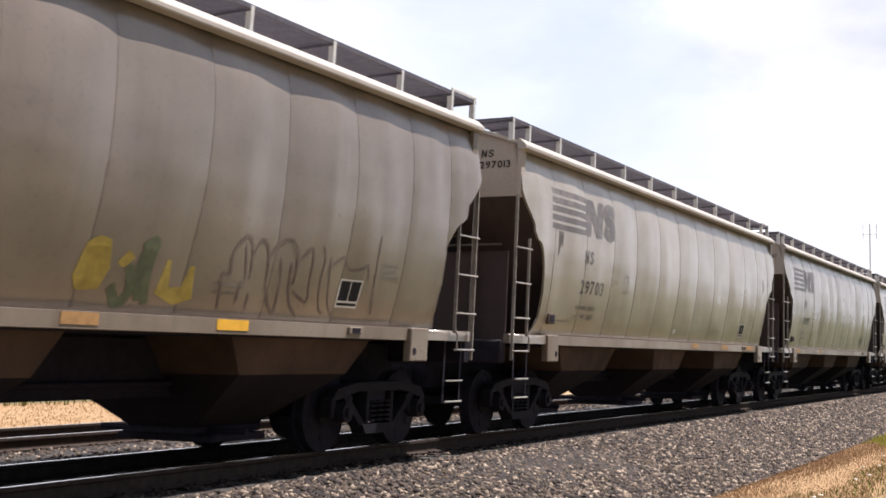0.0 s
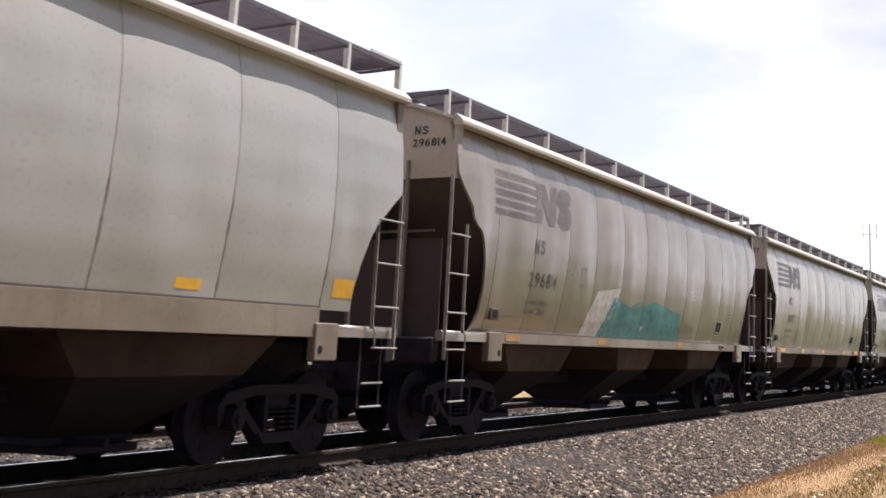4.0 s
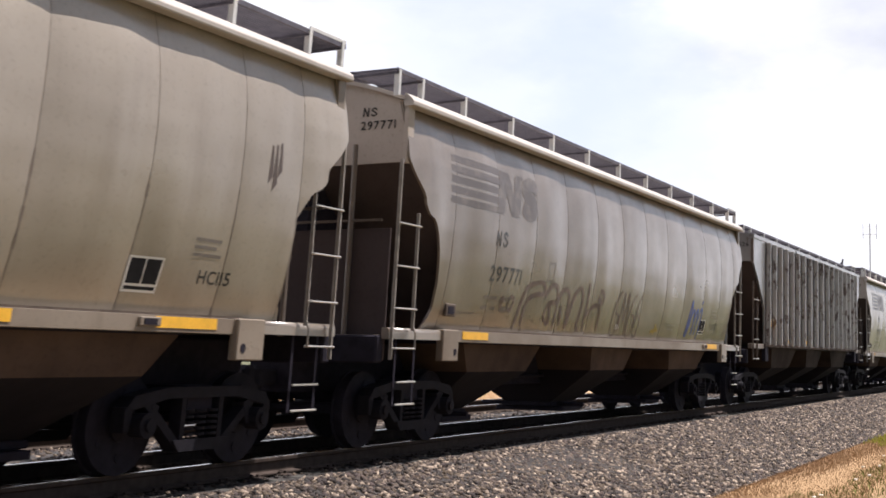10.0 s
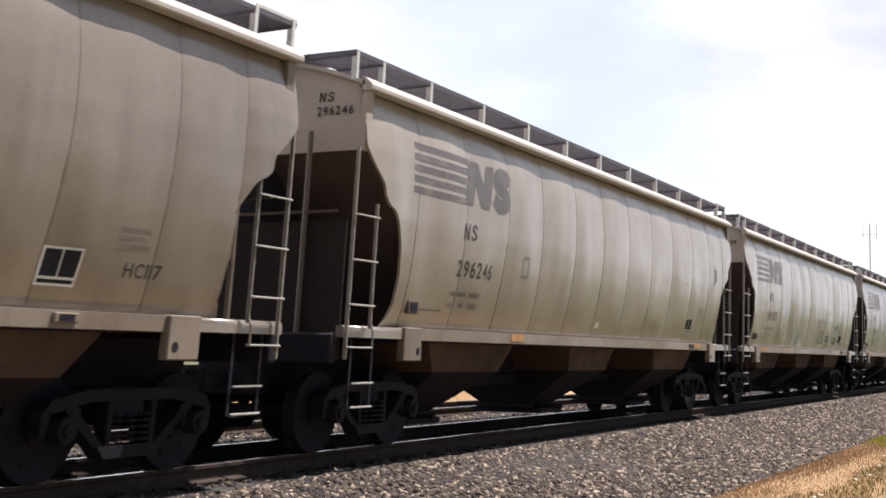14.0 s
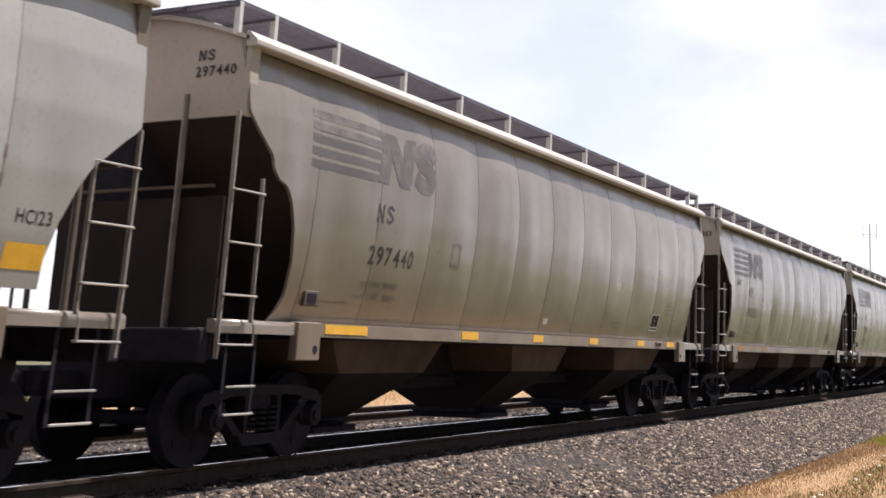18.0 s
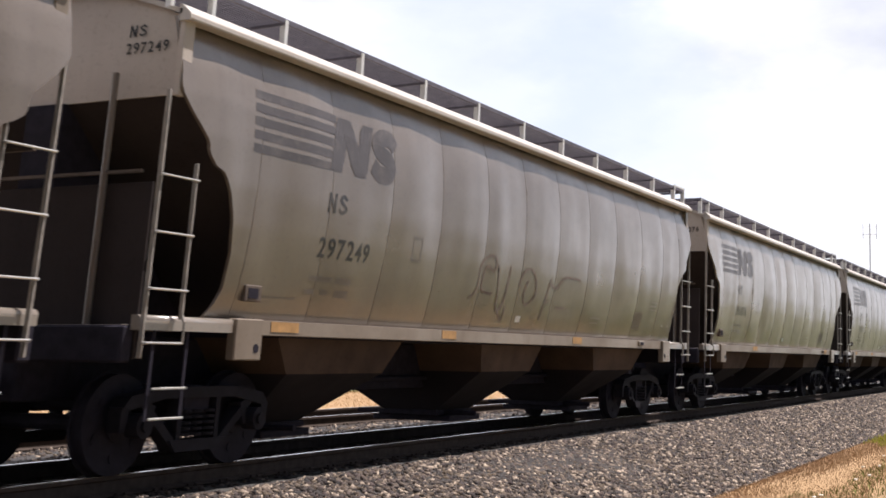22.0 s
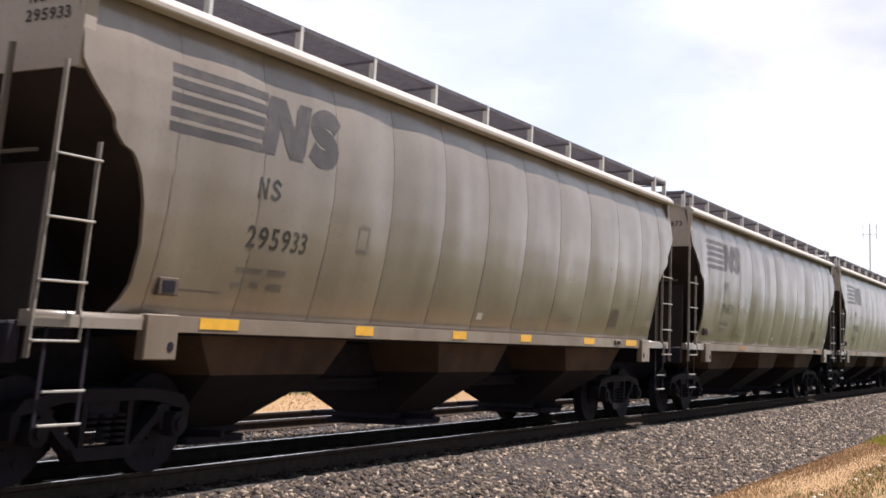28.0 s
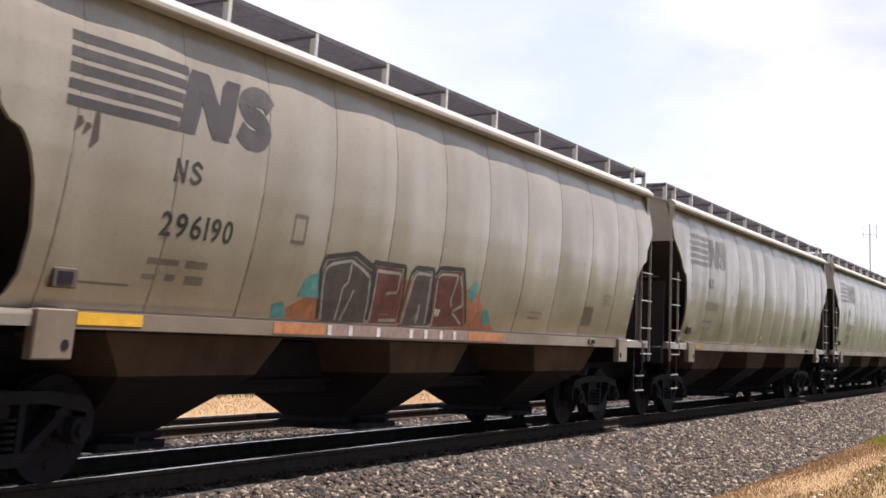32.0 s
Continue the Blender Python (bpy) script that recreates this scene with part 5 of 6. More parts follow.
# black tags
spray(3, "black", [[(9.82, 2.05), (9.9, 1.7), (10.0, 2.05), (9.95, 1.62)], [(10.05, 1.8), (10.12, 2.05), (10.22, 1.95), (10.1, 1.78), (10.25, 1.7)], [(10.35, 2.1), (10.32, 1.75), (10.45, 1.72), (10.5, 2.05)], [(10.52, 2.42), (10.5, 2.1)], [(10.35, 2.22), (10.68, 2.18)], [(10.7, 2.08), (10.55, 1.98), (10.72, 1.85), (10.55, 1.7)], [(10.78, 1.85), (10.9, 2.02), (10.98, 1.88), (10.8, 1.75), (11.0, 1.72)], [(11.02, 2.05), (11.05, 1.7), (11.12, 1.62)], [(9.85, 1.62), (10.4, 1.66), (11.1, 1.62)], [(10.35, 1.6), (10.6, 1.64), (10.8, 1.52)]], 0.04)
spray(3, "black", loops(6.8, 9.1, 1.80, 2.3, 6, 3), 0.03)
# teal piece
spray(5, "white", [], 0.05, [[(5.75, 1.46), (6.3, 2.2), (7.4, 2.3), (7.0, 1.46)]])
spray(5, "teal", loops(6.8, 11.0, 1.5, 2.1, 4, 8), 0.06, [[(6.6, 1.46), (7.1, 2.15), (8.3, 1.95), (9.4, 2.15), (11.2, 1.98), (11.5, 1.46)]])
# the big faded piece in pinks and greens, outlined in black
spray(7, "green", [], 0.05, [[(5.4, 1.48), (5.45, 1.74), (5.8, 1.88), (6.25, 1.84), (6.75, 1.92), (7.05, 1.84), (7.15, 1.6), (7.1, 1.44), (6.15, 1.44), (5.45, 1.44)]])
spray(7, "green", [], 0.05, [[(7.25, 1.44), (7.25, 1.84), (7.65, 1.96), (8.05, 2), (8.4, 1.92), (8.45, 1.6), (8.25, 1.44), (7.5, 1.44)]])
spray(7, "green", [], 0.05, [[(8.5, 1.44), (8.65, 1.94), (9, 2.04), (9.5, 2), (9.95, 1.98), (10.35, 1.76), (10.35, 1.44), (9.55, 1.44)]])
spray(7, "pink", [], 0.05, [[(5.6, 2.04), (5.65, 2.36), (5.95, 2.6), (6.3, 2.72), (6.65, 2.66), (6.8, 2.4), (6.7, 2.16), (6.4, 2.02), (6.05, 2.14), (5.8, 2)]])
spray(7, "pink", [], 0.05, [[(6.95, 2.14), (6.95, 2.52), (7.2, 2.4), (7.55, 2.68), (7.9, 2.74), (8.1, 2.62), (8.25, 2.28), (8.15, 2.06), (7.65, 2.16), (7.15, 2.08)]])
spray(7, "pink", [], 0.05, [[(8.45, 2.04), (8.45, 2.5), (8.65, 2.68), (9, 2.8), (9.55, 2.78), (9.8, 2.56), (9.75, 2.18), (9.3, 2.22), (8.85, 2.32)]])
spray(7, "grey", [], 0.05, [[(10.15, 2), (10.3, 2.16), (10.65, 2.06), (10.95, 1.78), (10.7, 1.6), (10.25, 1.58)]])
spray(7, "orange", [], 0.05, [[(6.1, 1.94), (6.2, 1.92), (6.2, 1.82), (6.15, 1.84)]])
spray(7, "orange", [], 0.05, [[(6.9, 1.76), (7.05, 1.76), (7.05, 1.64), (6.95, 1.64)]])
spray(7, "orange", [], 0.05, [[(5.85, 2.46), (5.95, 2.5), (6.05, 2.22), (5.9, 2.18)]])
spray(7, "soot", [[(4.7, 1.8), (4.65, 2.08), (4.8, 2.1), (4.9, 1.9), (4.8, 1.78)], [(4.6, 1.68), (4.95, 1.74), (5, 1.94), (5.4, 2.02), (5.55, 2.14)], [(5.5, 2.14), (5.65, 2.4), (5.9, 2.6), (6, 2.66)], [(6.35, 2.76), (6.65, 2.68), (6.8, 2.44), (6.8, 2.2), (6.6, 2.04)], [(5.55, 2.02), (5.85, 1.98), (6.05, 2.16), (6.25, 2.2)], [(6.25, 2.08), (6.35, 2.22), (6.45, 2.12), (6.4, 2.02), (6.3, 2.04)]], 0.085)
spray(7, "soot", [[(5.25, 1.56), (5.3, 1.7), (5.6, 1.8), (5.85, 1.92), (6.1, 2.04)], [(6.75, 2.64), (6.95, 2.7), (7.1, 2.5), (7.2, 2.44), (7.45, 2.62), (7.8, 2.76), (8.1, 2.68), (8.25, 2.4), (8.25, 2.1)], [(7.2, 2.66), (7.25, 2.88), (7.35, 2.82), (7.3, 2.64), (7.2, 2.62)], [(7.75, 2.06), (7.8, 2.44), (7.9, 2.56), (8.1, 2.4)], [(8.35, 1.92), (8.35, 2.26), (8.45, 2.62), (8.65, 2.72)], [(8.65, 2.5), (9, 2.84)]], 0.085)
spray(7, "soot", [[(9.15, 2.78), (9.4, 2.8), (9.8, 2.68), (9.9, 2.4), (9.85, 2.1)], [(8.55, 2.2), (9, 2.2), (9.2, 2.34), (9.4, 2.16), (9.1, 2.04)], [(7.35, 2.06), (7.45, 1.84), (7.55, 1.76), (8.05, 1.76), (8.4, 1.88)], [(7, 2.12), (7.1, 1.92), (7.2, 1.44)], [(6.3, 1.66), (6.5, 1.8), (6.8, 1.8), (6.8, 1.62), (6.45, 1.56), (6.3, 1.7)], [(5.75, 1.76), (5.85, 1.58), (6.05, 1.78), (6.25, 1.92)]], 0.085)
spray(7, "soot", [[(7.2, 1.8), (7.35, 1.54), (7.8, 1.44)], [(9, 1.96), (9.25, 1.82), (9, 1.6), (9.35, 1.54)], [(9.95, 2.02), (10.25, 1.74), (10.35, 1.44)], [(10.3, 2.22), (10.65, 2.32), (10.85, 2.04), (11.25, 2.16), (11.45, 1.94), (11.2, 1.74), (11, 1.88)]], 0.085)
spray(7, "grey", [[(5, 1.92), (5, 1.78)], [(5.1, 1.92), (5.05, 1.76)], [(5.15, 1.94), (5.1, 1.74)], [(5.2, 1.96), (5.2, 1.72)], [(5.25, 1.96), (5.25, 1.72)], [(5.35, 1.96), (5.35, 1.68)], [(5.4, 1.98), (5.4, 1.68)], [(5.5, 2), (5.5, 1.64)], [(5.55, 2), (5.55, 1.64)]], 0.03)
spray(7, "white", [[(6.85, 1.92), (7.1, 1.78), (7.15, 1.54), (7.05, 1.44)], [(5.65, 1.72), (5.8, 1.54), (5.85, 1.5)], [(7.6, 2.02), (7.65, 1.8), (7.45, 1.76)], [(8, 1.96), (8.35, 1.96), (8.45, 1.78)], [(10.05, 2), (10.35, 1.8), (10.4, 1.58)]], 0.035)
# round dark tag
spray(7, "grey", [[(12.05, 2.05), (12.15, 2.20), (12.33, 2.31), (12.57, 2.38), (12.89, 2.39), (13.20, 2.31)]], 0.03)
spray(7, "black", [[(12.04, 1.99), (12.12, 2.0), (12.08, 2.06), (12.17, 1.99)], [(12.19, 2.05), (12.21, 2.16), (12.31, 2.20), (12.38, 2.14), (12.40, 2.03)], [(12.24, 2.14), (12.34, 1.93)], [(12.49, 2.27), (12.53, 2.15)], [(12.30, 2.0), (12.41, 1.94), (12.44, 2.03), (12.51, 1.96), (12.55, 2.06), (12.63, 1.96)],
                   [(12.63, 1.96), (12.69, 2.12), (12.73, 2.15), (12.76, 2.02)], [(12.68, 1.99), (12.88, 2.05), (13.01, 2.13), (12.98, 2.06), (12.93, 2.01)], [(13.05, 1.97), (13.14, 2.09), (13.23, 1.96)], [(13.32, 1.99), (13.33, 2.16), (13.40, 2.07)]], 0.065)
spray(7, "black", [[(12.06, 2.0), (12.12, 1.83), (12.25, 1.71), (12.38, 1.62)], [(12.13, 1.82), (12.35, 1.87), (12.64, 1.94), (12.87, 2.0)], [(12.23, 1.74), (12.43, 1.83), (12.66, 1.89), (12.83, 1.93)], [(12.37, 1.68), (12.46, 1.77), (12.62, 1.82)], [(12.88, 1.98), (13.09, 1.95), (13.28, 1.92), (13.49, 1.86), (13.59, 1.82)],
                   [(12.73, 1.72), (12.75, 1.81), (12.89, 1.87), (12.86, 1.98)], [(12.94, 1.76), (12.98, 1.83), (13.07, 1.76), (12.98, 1.74)], [(13.05, 1.81), (13.19, 1.82), (13.23, 1.87), (13.31, 1.78), (13.19, 1.73), (13.43, 1.74)], [(12.43, 1.63), (12.63, 1.59), (12.85, 1.60), (13.0, 1.63)]], 0.035)
spray(11, "brown", [[(4.45, 1.5), (4.6, 2.0), (4.75, 2.13), (5.2, 2.2), (5.35, 2.05), (4.95, 2.0), (4.72, 1.85), (4.72, 1.55)], [(5.4, 2.0), (5.6, 2.18), (5.85, 2.15), (5.9, 1.95), (5.6, 1.9), (5.5, 1.7), (5.7, 1.6)], [(5.95, 1.55), (6.0, 2.0), (6.2, 2.15), (6.4, 2.05), (6.45, 1.55)], [(6.5, 1.6), (6.6, 2.05), (6.85, 2.2), (7.0, 2.0), (6.95, 1.6), (7.1, 1.55)], [(7.2, 2.3), (7.25, 1.55)], [(7.3, 1.8), (7.6, 1.95), (7.85, 1.9), (7.9, 1.55)], [(7.75, 2.2), (7.95, 2.15), (7.9, 2.0), (7.7, 2.08)], [(5.65, 1.9), (5.75, 1.6)], [(6.15, 1.9), (6.2, 1.6)]], 0.075)
spray(11, "brown", [[(3.75, 1.85), (3.85, 1.92), (3.8, 1.78)], [(4.1, 1.95), (4.25, 1.9), (4.2, 1.75), (4.05, 1.8), (4.1, 1.95)]], 0.05)
spray(11, "brown", loops(8.6, 10.2, 1.5, 2.25, 4, 9), 0.04)
spray(11, "blue", [[(13.2, 1.6), (13.3, 2.1), (13.37, 2.27), (13.4, 1.95), (13.28, 1.6), (13.2, 1.62), (13.35, 1.9), (13.55, 2.1), (13.62, 1.9), (13.6, 1.6)], [(13.6, 1.85), (13.8, 2.12), (13.85, 1.6)], [(13.9, 1.9), (14.05, 2.12), (14.18, 2.1), (14.15, 1.7), (14.1, 1.52)], [(14.05, 2.26), (14.16, 2.29)]], 0.055)
spray(11, "yellow", [[(10.9, 1.6), (11.3, 1.65)], [(11.1, 1.55), (11.15, 1.75)]], 0.06)
spray(13, "white", loops(8.0, 9.2, 1.6, 1.8, 4, 6), 0.03)
spray(16, "white", [], 0.05, [[(6.6, 1.5), (6.7, 1.8), (6.95, 2.0), (7.05, 1.55)], [(7.6, 1.5), (7.7, 1.75), (8.1, 1.72), (8.2, 1.5)]])
spray(16, "soot", [[(10.38, 2.33), (10.55, 2.12), (10.66, 1.97)], [(10.82, 2.26), (11.06, 2.31), (11.27, 2.16), (11.51, 1.85)], [(10.50, 1.93), (10.55, 1.74), (10.86, 1.61), (11.14, 1.68), (11.43, 1.70)], [(10.81, 2.06), (10.94, 1.75)], [(11.07, 2.03), (11.23, 1.76)], [(11.07, 1.80), (11.48, 1.79)]], 0.05)
spray(16, "soot", [[(12.04, 2.02), (12.11, 1.90)], [(11.77, 1.84), (12.43, 1.85)], [(11.75, 1.70), (12.44, 1.76)], [(11.97, 1.87), (12.09, 1.54), (12.27, 1.59)], [(12.27, 1.82), (12.47, 1.62)], [(13.51, 2.31), (13.70, 2.03)], [(13.07, 2.09), (13.41, 2.15), (13.34, 1.93)], [(13.73, 2.12), (13.96, 1.95), (14.12, 2.14)], [(13.16, 1.81), (13.70, 1.76)], [(13.0, 1.70), (13.67, 1.63)], [(13.36, 1.88), (13.53, 1.58)]], 0.06)
spray(17, "grey", loops(11.0, 12.0, 1.6, 1.8, 3, 35), 0.03)
spray(23, "brown", [[(7.15, 1.86), (7.35, 2.0), (7.35, 2.3), (7.6, 2.45), (7.8, 2.42), (7.78, 2.25), (7.55, 2.3), (7.5, 2.0), (7.85, 1.95)], [(7.9, 2.35), (8.0, 2.05), (8.1, 1.75), (8.3, 1.85), (8.35, 2.36), (8.3, 1.9), (8.2, 1.72), (8.37, 1.62), (8.4, 1.8)], [(8.75, 2.1), (8.85, 2.3), (9.1, 2.36), (9.3, 2.2), (9.35, 2.0), (9.1, 1.85), (8.95, 2.0), (9.05, 2.2)], [(9.7, 1.65), (9.8, 2.0), (9.9, 2.28)], [(9.9, 2.2), (10.2, 2.15), (10.5, 2.32), (11.15, 2.32)], [(9.75, 1.9), (10.0, 1.95)], [(10.3, 1.85), (10.7, 1.86)]], 0.04)
spray(26, "brown", [[(4.1, 1.68), (4.5, 1.7)], [(4.6, 2.15), (4.55, 1.8), (4.7, 1.6)], [(4.75, 2.0), (4.95, 2.1), (4.9, 1.75), (4.85, 1.6)], [(5.1, 2.1), (5.15, 1.75), (5.3, 1.65), (5.4, 2.05)], [(5.6, 1.6), (5.7, 2.05), (6.0, 2.0), (5.85, 1.75)], [(6.1, 2.1), (6.3, 1.9), (6.45, 1.75)], [(6.9, 1.68), (7.3, 1.72)], [(7.15, 2.25), (7.1, 1.95), (7.25, 1.95), (7.2, 2.2)], [(7.4, 2.15), (7.5, 1.8), (7.45, 1.55)], [(7.7, 2.2), (7.65, 1.85), (7.8, 1.6), (7.9, 1.75)], [(8.2, 2.15), (8.3, 1.9), (8.25, 1.6)]] + loops(10.2, 14.4, 1.55, 2.1, 6, 44) + loops(2.5, 3.3, 1.75, 2.3, 3, 41) + loops(2.55, 3.2, 1.6, 1.85, 3, 42), 0.032)
spray(26, "teal", [[(2.55, 2.25), (2.7, 2.42), (2.62, 2.1), (2.85, 2.35)], [(2.9, 2.2), (3.05, 2.3), (3.15, 2.15)]], 0.05)
spray(27, "brown", loops(7.0, 9.0, 1.6, 2.2, 3, 46), 0.035)
spray(25, "white", loops(9.5, 11.0, 1.55, 1.75, 4, 51), 0.03)
spray(22, "red", loops(11.0, 12.2, 1.6, 1.85, 4, 52), 0.025)
spray(32, "chalk", [[(4.75, 1.5), (4.9, 1.85), (5.05, 1.98), (5.1, 1.6), (5.3, 1.98), (5.4, 1.92), (5.4, 1.5)]], 0.04)
# four block letters over an orange flare
spray(33, "teal", [], 0.05, [[(5.35, 1.46), (5.30, 1.60), (5.50, 1.64), (5.62, 1.48)], [(5.72, 1.70), (5.80, 1.90), (6.08, 1.98), (6.20, 1.70)], [(9.66, 1.90), (9.88, 2.12), (10.02, 2.02), (9.98, 1.80)], [(10.30, 1.72), (10.46, 1.76), (10.62, 1.56), (10.40, 1.50)]])
for pts in ([(5.42, 1.44), (5.58, 1.58), (6.05, 1.76), (6.42, 1.60), (6.40, 1.44)], [(7.80, 1.45), (7.76, 1.98), (8.30, 2.03), (8.35, 1.45)], [(9.40, 1.45), (9.58, 1.96), (9.95, 2.0), (10.20, 1.84), (10.50, 1.60), (10.90, 1.44)]):
    part("graffiti_fill", patch(pts, sides[33].on), SPRAY["orange"], cars[33], "orange spray paint")
M_OUT = [(6.27, 1.45), (6.11, 1.97), (6.16, 2.10), (6.65, 2.18), (7.13, 2.04), (7.24, 1.47)]
E_OUT = [(7.30, 1.47), (7.16, 2.11), (7.82, 2.11), (7.98, 1.48)]
A_OUT = [(8.06, 1.46), (8.08, 2.03), (8.20, 2.12), (8.60, 2.13), (8.82, 1.48)]
K_OUT = [(8.88, 1.46), (8.74, 2.06), (8.86, 2.16), (9.40, 2.18), (9.66, 1.73), (9.82, 1.50)]
for outline, colour in ((M_OUT, "umber"), (E_OUT, "maroon"), (A_OUT, "umber"), (K_OUT, "maroon")):
    spray(33, colour, [], 0.05, [outline])
    cx = sum(p[0] for p in outline) / len(outline)
    grown = [(p[0] + (-0.045 if p[0] < cx else 0.045), p[1] + 0.035) for p in outline]
    spray(33, "black", [[a, b] for a, b in zip(grown, grown[1:])], 0.055)
spray(33, "chalk", [[(6.30, 1.48), (6.20, 1.75), (6.15, 1.97)], [(6.15, 1.97), (6.24, 2.06), (6.62, 2.13)], [(6.62, 2.13), (6.90, 2.05), (7.10, 1.97)], [(6.64, 2.10), (6.66, 1.90)], [(6.66, 1.90), (6.58, 1.84)], [(6.57, 1.83), (6.58, 1.48)], [(6.82, 1.82), (6.68, 1.48)], [(7.10, 1.95), (7.18, 1.70), (7.22, 1.49)]], 0.035)
spray(33, "chalk", [[(7.34, 1.50), (7.22, 2.06)], [(7.22, 2.06), (7.78, 2.06)], [(7.78, 2.06), (7.80, 1.86)], [(7.80, 1.84), (7.56, 1.82)], [(7.94, 1.52), (7.56, 1.51)]], 0.035, [[(7.48, 1.82), (7.56, 1.88), (7.70, 1.84), (7.58, 1.78)], [(7.50, 1.54), (7.54, 1.62), (7.74, 1.58), (7.66, 1.52)]])
spray(33, "chalk", [[(8.10, 1.48), (8.14, 2.02)], [(8.14, 2.02), (8.24, 2.09), (8.58, 2.09)], [(8.74, 1.50), (8.60, 2.05)]], 0.04, [[(8.40, 1.50), (8.44, 1.78), (8.50, 1.66), (8.52, 1.50)]])
spray(33, "chalk", [[(8.92, 1.48), (8.80, 2.04)], [(8.80, 2.06), (8.90, 2.12), (9.32, 2.13)], [(9.32, 2.11), (9.26, 1.80)], [(9.26, 1.80), (9.32, 1.74)], [(9.62, 1.76), (9.38, 1.68)], [(9.38, 1.66), (9.72, 1.52)], [(9.38, 2.14), (9.62, 1.76)]], 0.035)
sill_colours = [(5.25, 6.22, "orange"), (6.35, 9.72, "pink"), (9.76, 10.95, "orange")]
for x0, x1, colour in sill_colours:
    part("graffiti_fill", boxed((x0, -1.5045, 1.312), (x1, -1.5005, 1.425)), SPRAY[colour], cars[33], colour + " spray paint over the sill")
for x in (6.26, 6.70, 7.32, 8.12, 8.50, 8.92, 9.30):
    part("graffiti_stroke", boxed((x, -1.509, 1.315), (x + 0.08, -1.505, 1.42)), SPRAY["white"], cars[33])

# rust and spill streaks that run down from the roof or a loose patch
def streak(k, x, z0, z1, w, mat):
    rng = random.Random(int(x * 100) + k)
    for i in range(3):
        a = x + w * i / 3
        top, low = z1 - rng.uniform(0, 0.12), z0 + rng.uniform(0, (z1 - z0) * 0.45)
        part("streak", patch([(a, low), (a + 0.01, top), (a + w / 3 - 0.01, top), (a + w / 3, low + 0.08)], sides[k].top if x < 5 else sides[k].on), mat, cars[k])


STREAK = worn_marking("spill_streak", (0.085, 0.060, 0.048), (0.20, 0.165, 0.135))
for k, x, z0, z1, w in ((8, 15.96, 2.40, 3.30, 0.26), (10, 15.92, 2.68, 3.24, 0.24), (10, 2.40, 2.50, 3.10, 0.22), (20, 2.22, 2.70, 3.02, 0.34), (8, 2.15, 2.35, 3.05, 0.30), (1, 16.0, 2.55, 3.1, 0.14),
                         (33, 2.05, 2.70, 3.05, 0.30), (1, 2.2, 2.6, 3.05, 0.2), (15, 15.85, 2.5, 3.1, 0.25), (24, 4.70, 2.45, 2.95, 0.08), (25, 4.6, 2.3, 2.9, 0.06)):
    streak(k, x, z0, z1, w, STREAK)

# ---- grass, weeds, far things ----
def blade_material(name, a, b_):
    m, n, l, b = material(name)
    geo = n.new("ShaderNodeNewGeometry")
    c = blend(n, l, geo.outputs["Random Per Island"], a, b_)
    l.new(c, b.inputs["Base Color"])
    b.inputs["Roughness"].default_value, b.inputs["Specular IOR Level"].default_value = 0.95, 0.03
    return m


STRAW = blade_material("dry_grass_blades", (0.320, 0.214, 0.128), (0.370, 0.250, 0.153))
GREEN = blade_material("green_grass_blades", (0.130, 0.130, 0.042), (0.235, 0.220, 0.085))
FRESH = blade_material("fresh_grass_blades", (0.28, 0.33, 0.045), (0.44, 0.48, 0.10))
FIELD = blade_material("field_straw", (0.345, 0.215, 0.102), (0.39, 0.247, 0.124))
PETAL = plain("white_petals", (0.8, 0.78, 0.7), 0.6, fine=0)


def blades(name, count, x0, x1, o0, o1, tall, width, mat, seed, label, keep=None, lean=0.5):
    rng = np.random.default_rng(seed)
    xs, os_ = x0 + (x1 - x0) * rng.random(count), o0 + (o1 - o0) * rng.random(count)
    if keep:
        ok = np.array([keep(x, o) for x, o in zip(xs, os_)])
        xs, os_ = xs[ok], os_[ok]
    n = len(xs)
    zs = np.array([earth(o) for o in os_]) - 0.01
    h = tall * (0.4 + 0.9 * rng.random(n))
    a, d = rng.random(n) * 6.283, rng.random(n) * 6.283
    w = width * (0.6 + 0.8 * rng.random(n))
    base = np.stack([xs, TRACK + os_, zs], 1)
    s = np.stack([np.cos(a), np.sin(a), 0 * a], 1) * w[:, None]
    bend = np.stack([np.cos(d), np.sin(d), 0 * d], 1) * (h * lean * rng.random(n))[:, None]
    up = np.stack([0 * h, 0 * h, h], 1)
    pts = np.stack([base - s, base + s, base + up * 0.6 + bend * 0.4 + s * 0.7, base + up * 0.6 + bend * 0.4 - s * 0.7, base + up + bend], 1)
    f4 = np.arange(n)[:, None] * 5
    faces = [(*q,) for q in np.concatenate([f4, f4 + 1, f4 + 2, f4 + 3], 1).tolist()] + [(*q,) for q in np.concatenate([f4 + 3, f4 + 2, f4 + 4], 1).tolist()]
    mesh = bpy.data.meshes.new(name)
    mesh.from_pydata(pts.reshape(-1, 3).tolist(), [], faces)
    mesh.materials.append(mat)
    return tagged(new(name, mesh), label, "grass", kind="stuff")


def greenness(x, o):
    return noise.noise(Vector((x * 0.3, o * 0.9, 4))) * 0.7 + (-o - 5.45) + max(0.0, (x - 29) * 0.30)


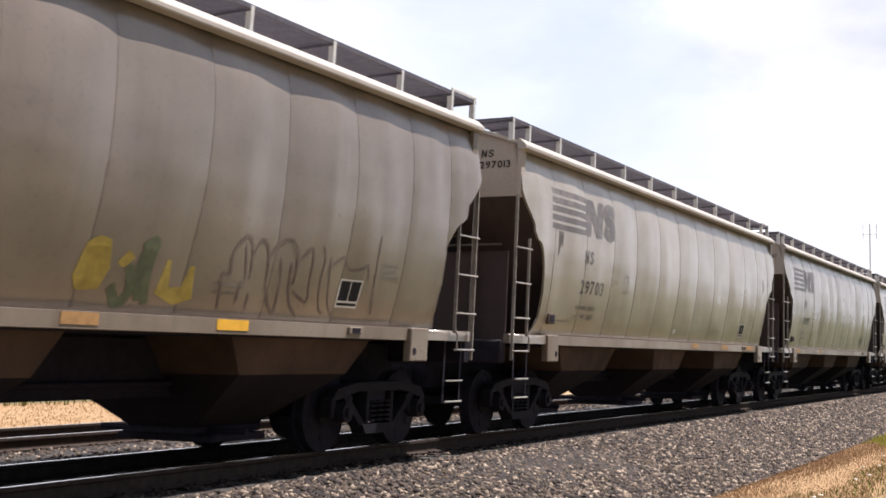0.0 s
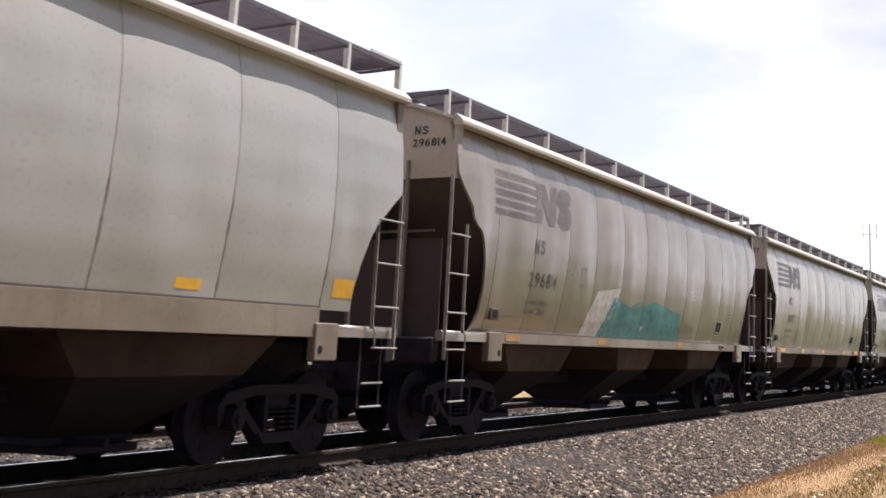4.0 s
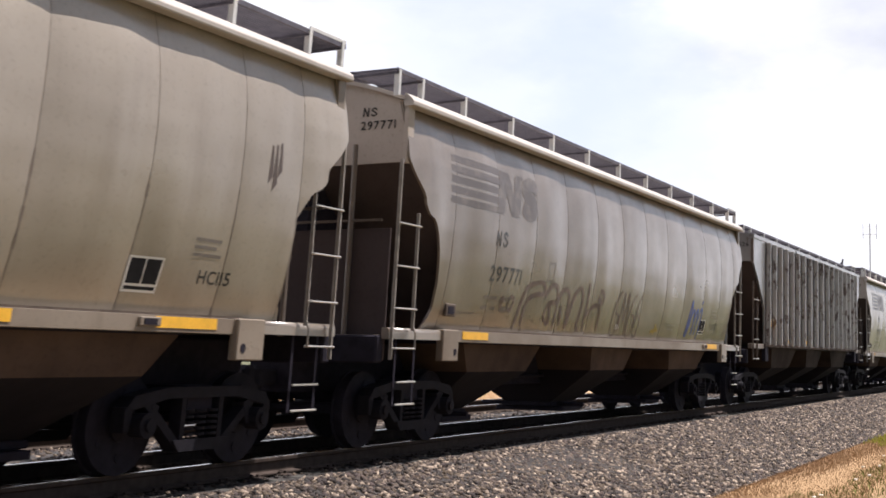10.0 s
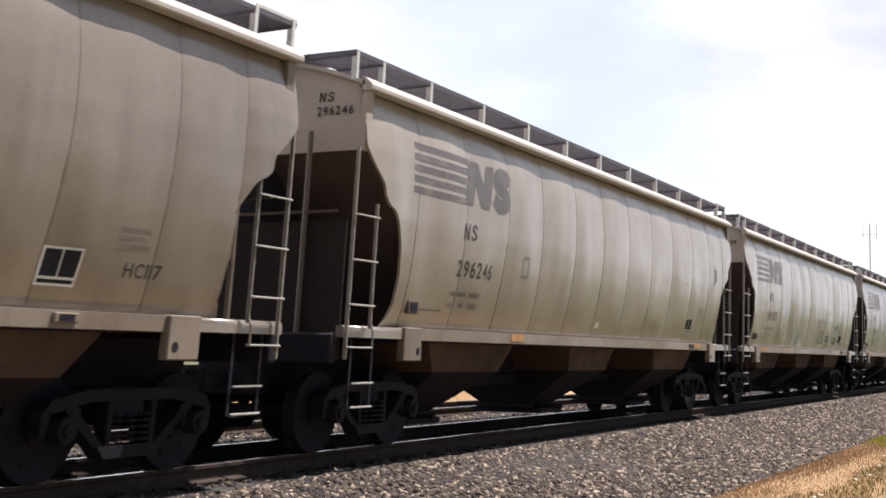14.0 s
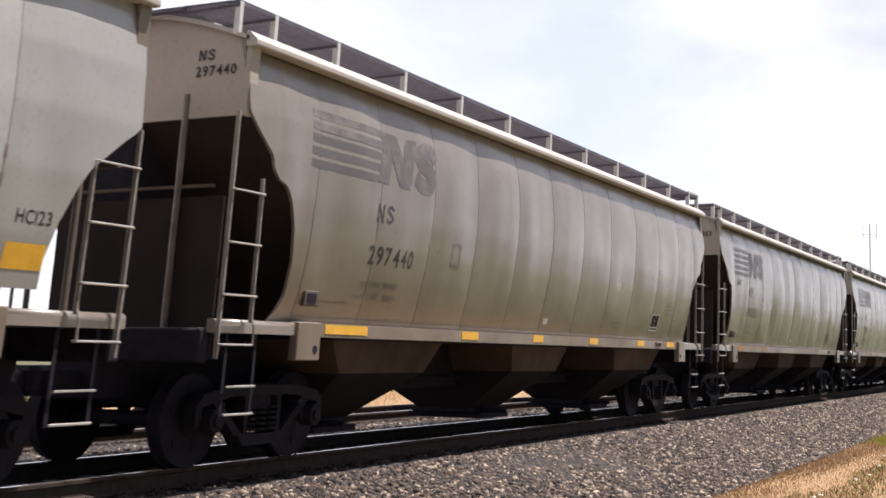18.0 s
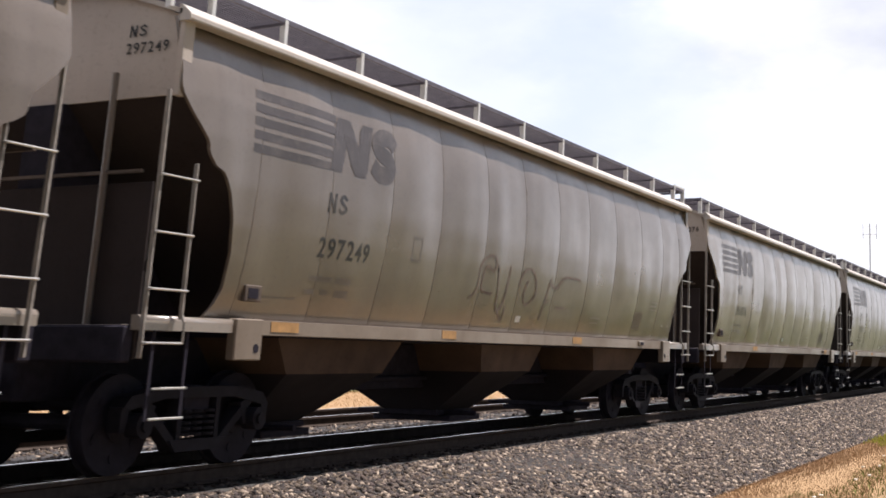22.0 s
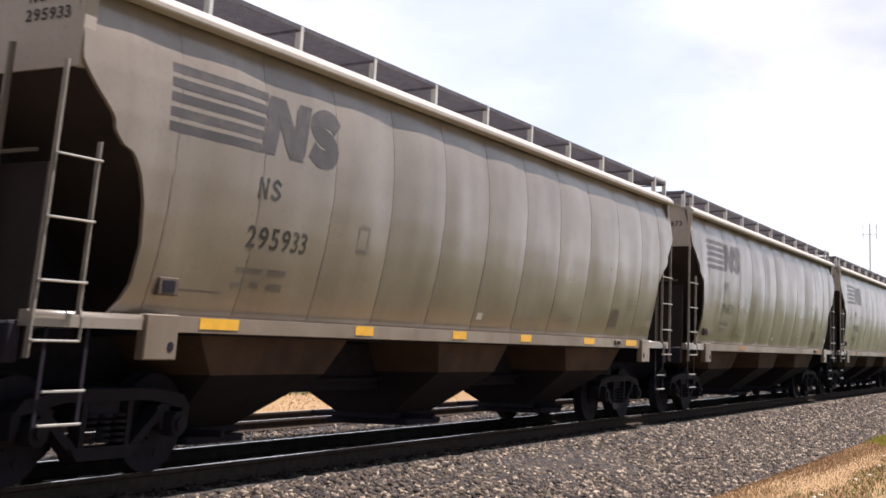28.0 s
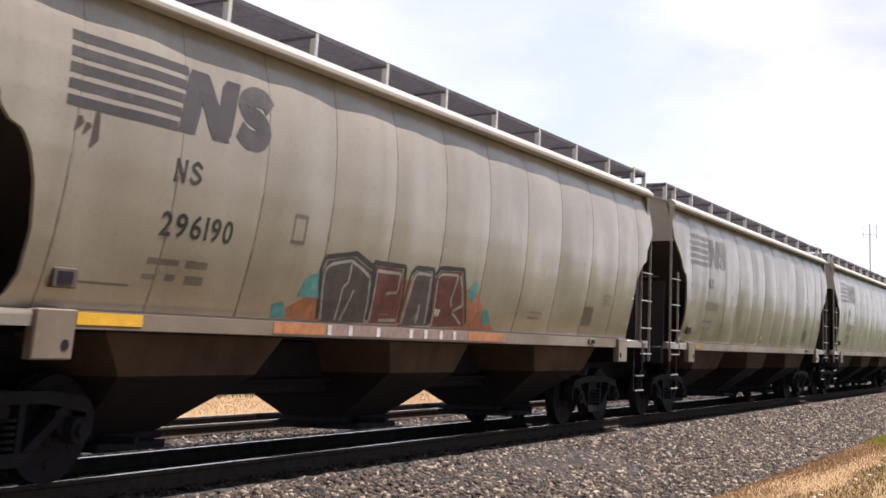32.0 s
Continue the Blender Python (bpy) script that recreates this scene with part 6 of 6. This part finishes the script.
blades("dry_grass", 95000, 9, 38, -6.6, -4.02, 0.034, 0.0045, STRAW, 11, "short dry straw-coloured grass", lambda x, o: greenness(x, o) < 0.5)
blades("green_grass", 34000, 12, 44, -8.0, -4.3, 0.075, 0.005, GREEN, 12, "green weedy grass beside the dry verge", lambda x, o: greenness(x, o) > 0.05)
blades("fresh_grass", 30000, 27, 60, -8.0, -4.08, 0.11, 0.006, FRESH, 15, "bright yellow-green grass along the ballast", lambda x, o: x > 30.5 + 1.5 * noise.noise(Vector((o * 2, x * 0.3, 2))) + 1.2 * (o + 4.2))
blades("field_grass", 45000, 8, 60, 7.6, 24, 0.06, 0.008, FIELD, 13, "dry straw-coloured field grass behind the tracks")
blades("field_edge_weeds", 5000, 10, 90, 22, 32, 0.45, 0.03, GREEN, 14, "green weeds at the far side of the field")

for i in range(9):
    x, o = 14.5 + 1.3 * i + random.uniform(-0.5, 0.5), -6.1 + 0.06 * i + random.uniform(-0.2, 0.2)
    h = random.uniform(0.18, 0.32)
    plant = tagged(new("wild_flower"), "small white wild flower among green weeds", "flower", "wild flowers in the verge")
    plant.location = (x, TRACK + o, earth(o) - 0.02)
    bm = bar(bmesh.new(), (0, 0, 0), (0.02, 0.01, h), 0.003, 5)
    part("stem", bm, GREEN, plant)
    bm = bmesh.new()
    for a in range(6):
        c, s = math.cos(a * 1.047), math.sin(a * 1.047)
        bmesh.ops.create_icosphere(bm, subdivisions=1, radius=0.011, matrix=Matrix.Translation((0.02 + 0.014 * c, 0.01 + 0.014 * s, h)))
    part("blossom", bm, PETAL, plant)
    for q in (0.35, 0.6):
        bm = bmesh.new()
        flat_bar(bm, (0, 0, h * q), (0.06 * (1 if q < 0.5 else -1), 0.03, h * q + 0.05), 0.02, 0.002, (0, 0, 1))
        part("leaf", bm, GREEN, plant)

# radio mast far down the line
MASTSTEEL = plain("mast_grey_steel", (0.55, 0.56, 0.58), 0.5, 0.2)
mast = tagged(new("radio_mast"), "slim grey steel radio mast with a cross arm", "mast")
mast.location = (124.7, 17.6, -1.1)
bm = bmesh.new()
bar(bm, (0, 0, 0), (0, 0, 10.5), 0.10, 10)
bar(bm, (0, 0, 10.5), (0, 0, 14.9), 0.06, 8)
part("pole", bm, MASTSTEEL, mast)
part("base_plate", boxed((-0.4, -0.4, -0.1), (0.4, 0.4, 0.06), 0.02), MASTSTEEL, mast)
for z in (13.9, 14.6):
    part("cross_arm", bar(bmesh.new(), (0.2, -0.58, z), (-0.2, 0.58, z), 0.03, 6), MASTSTEEL, mast)
for d in (-1, 1):
    part("antenna", bar(bmesh.new(), (-0.2 * d, 0.58 * d, 13.45), (-0.2 * d, 0.58 * d, 14.85), 0.03, 6), MASTSTEEL, mast)


# ---- what moves: the train rolls past at an even pace ----
def motions():
    for k, car in enumerate(cars):
        walk(car, [(t, pose(offsets[k] + d - SPEED * t, TRACK, 0)) for t, d in DRIFT])
    leads = {}
    for car in cars:
        for truck in [o for o in car.children if o.name.startswith("truck")]:
            for w in [o for o in truck.children if "axle" in o.keys()]:
                lead = leads.get(w["axle"])
                if lead is None:
                    leads[w["axle"]] = w
                    spot = w.location.copy()
                    walk(w, [(i / FPS, pose(*spot, 0, -math.degrees(SPEED * i / FPS / 0.457), 0)) for i in range(32 * FPS + 1)])
                else:
                    w.rotation_mode = "QUATERNION"
                    keys = w.animation_data_create()
                    keys.action = lead.animation_data.action
                    keys.action_slot = lead.animation_data.action_slot


motions()
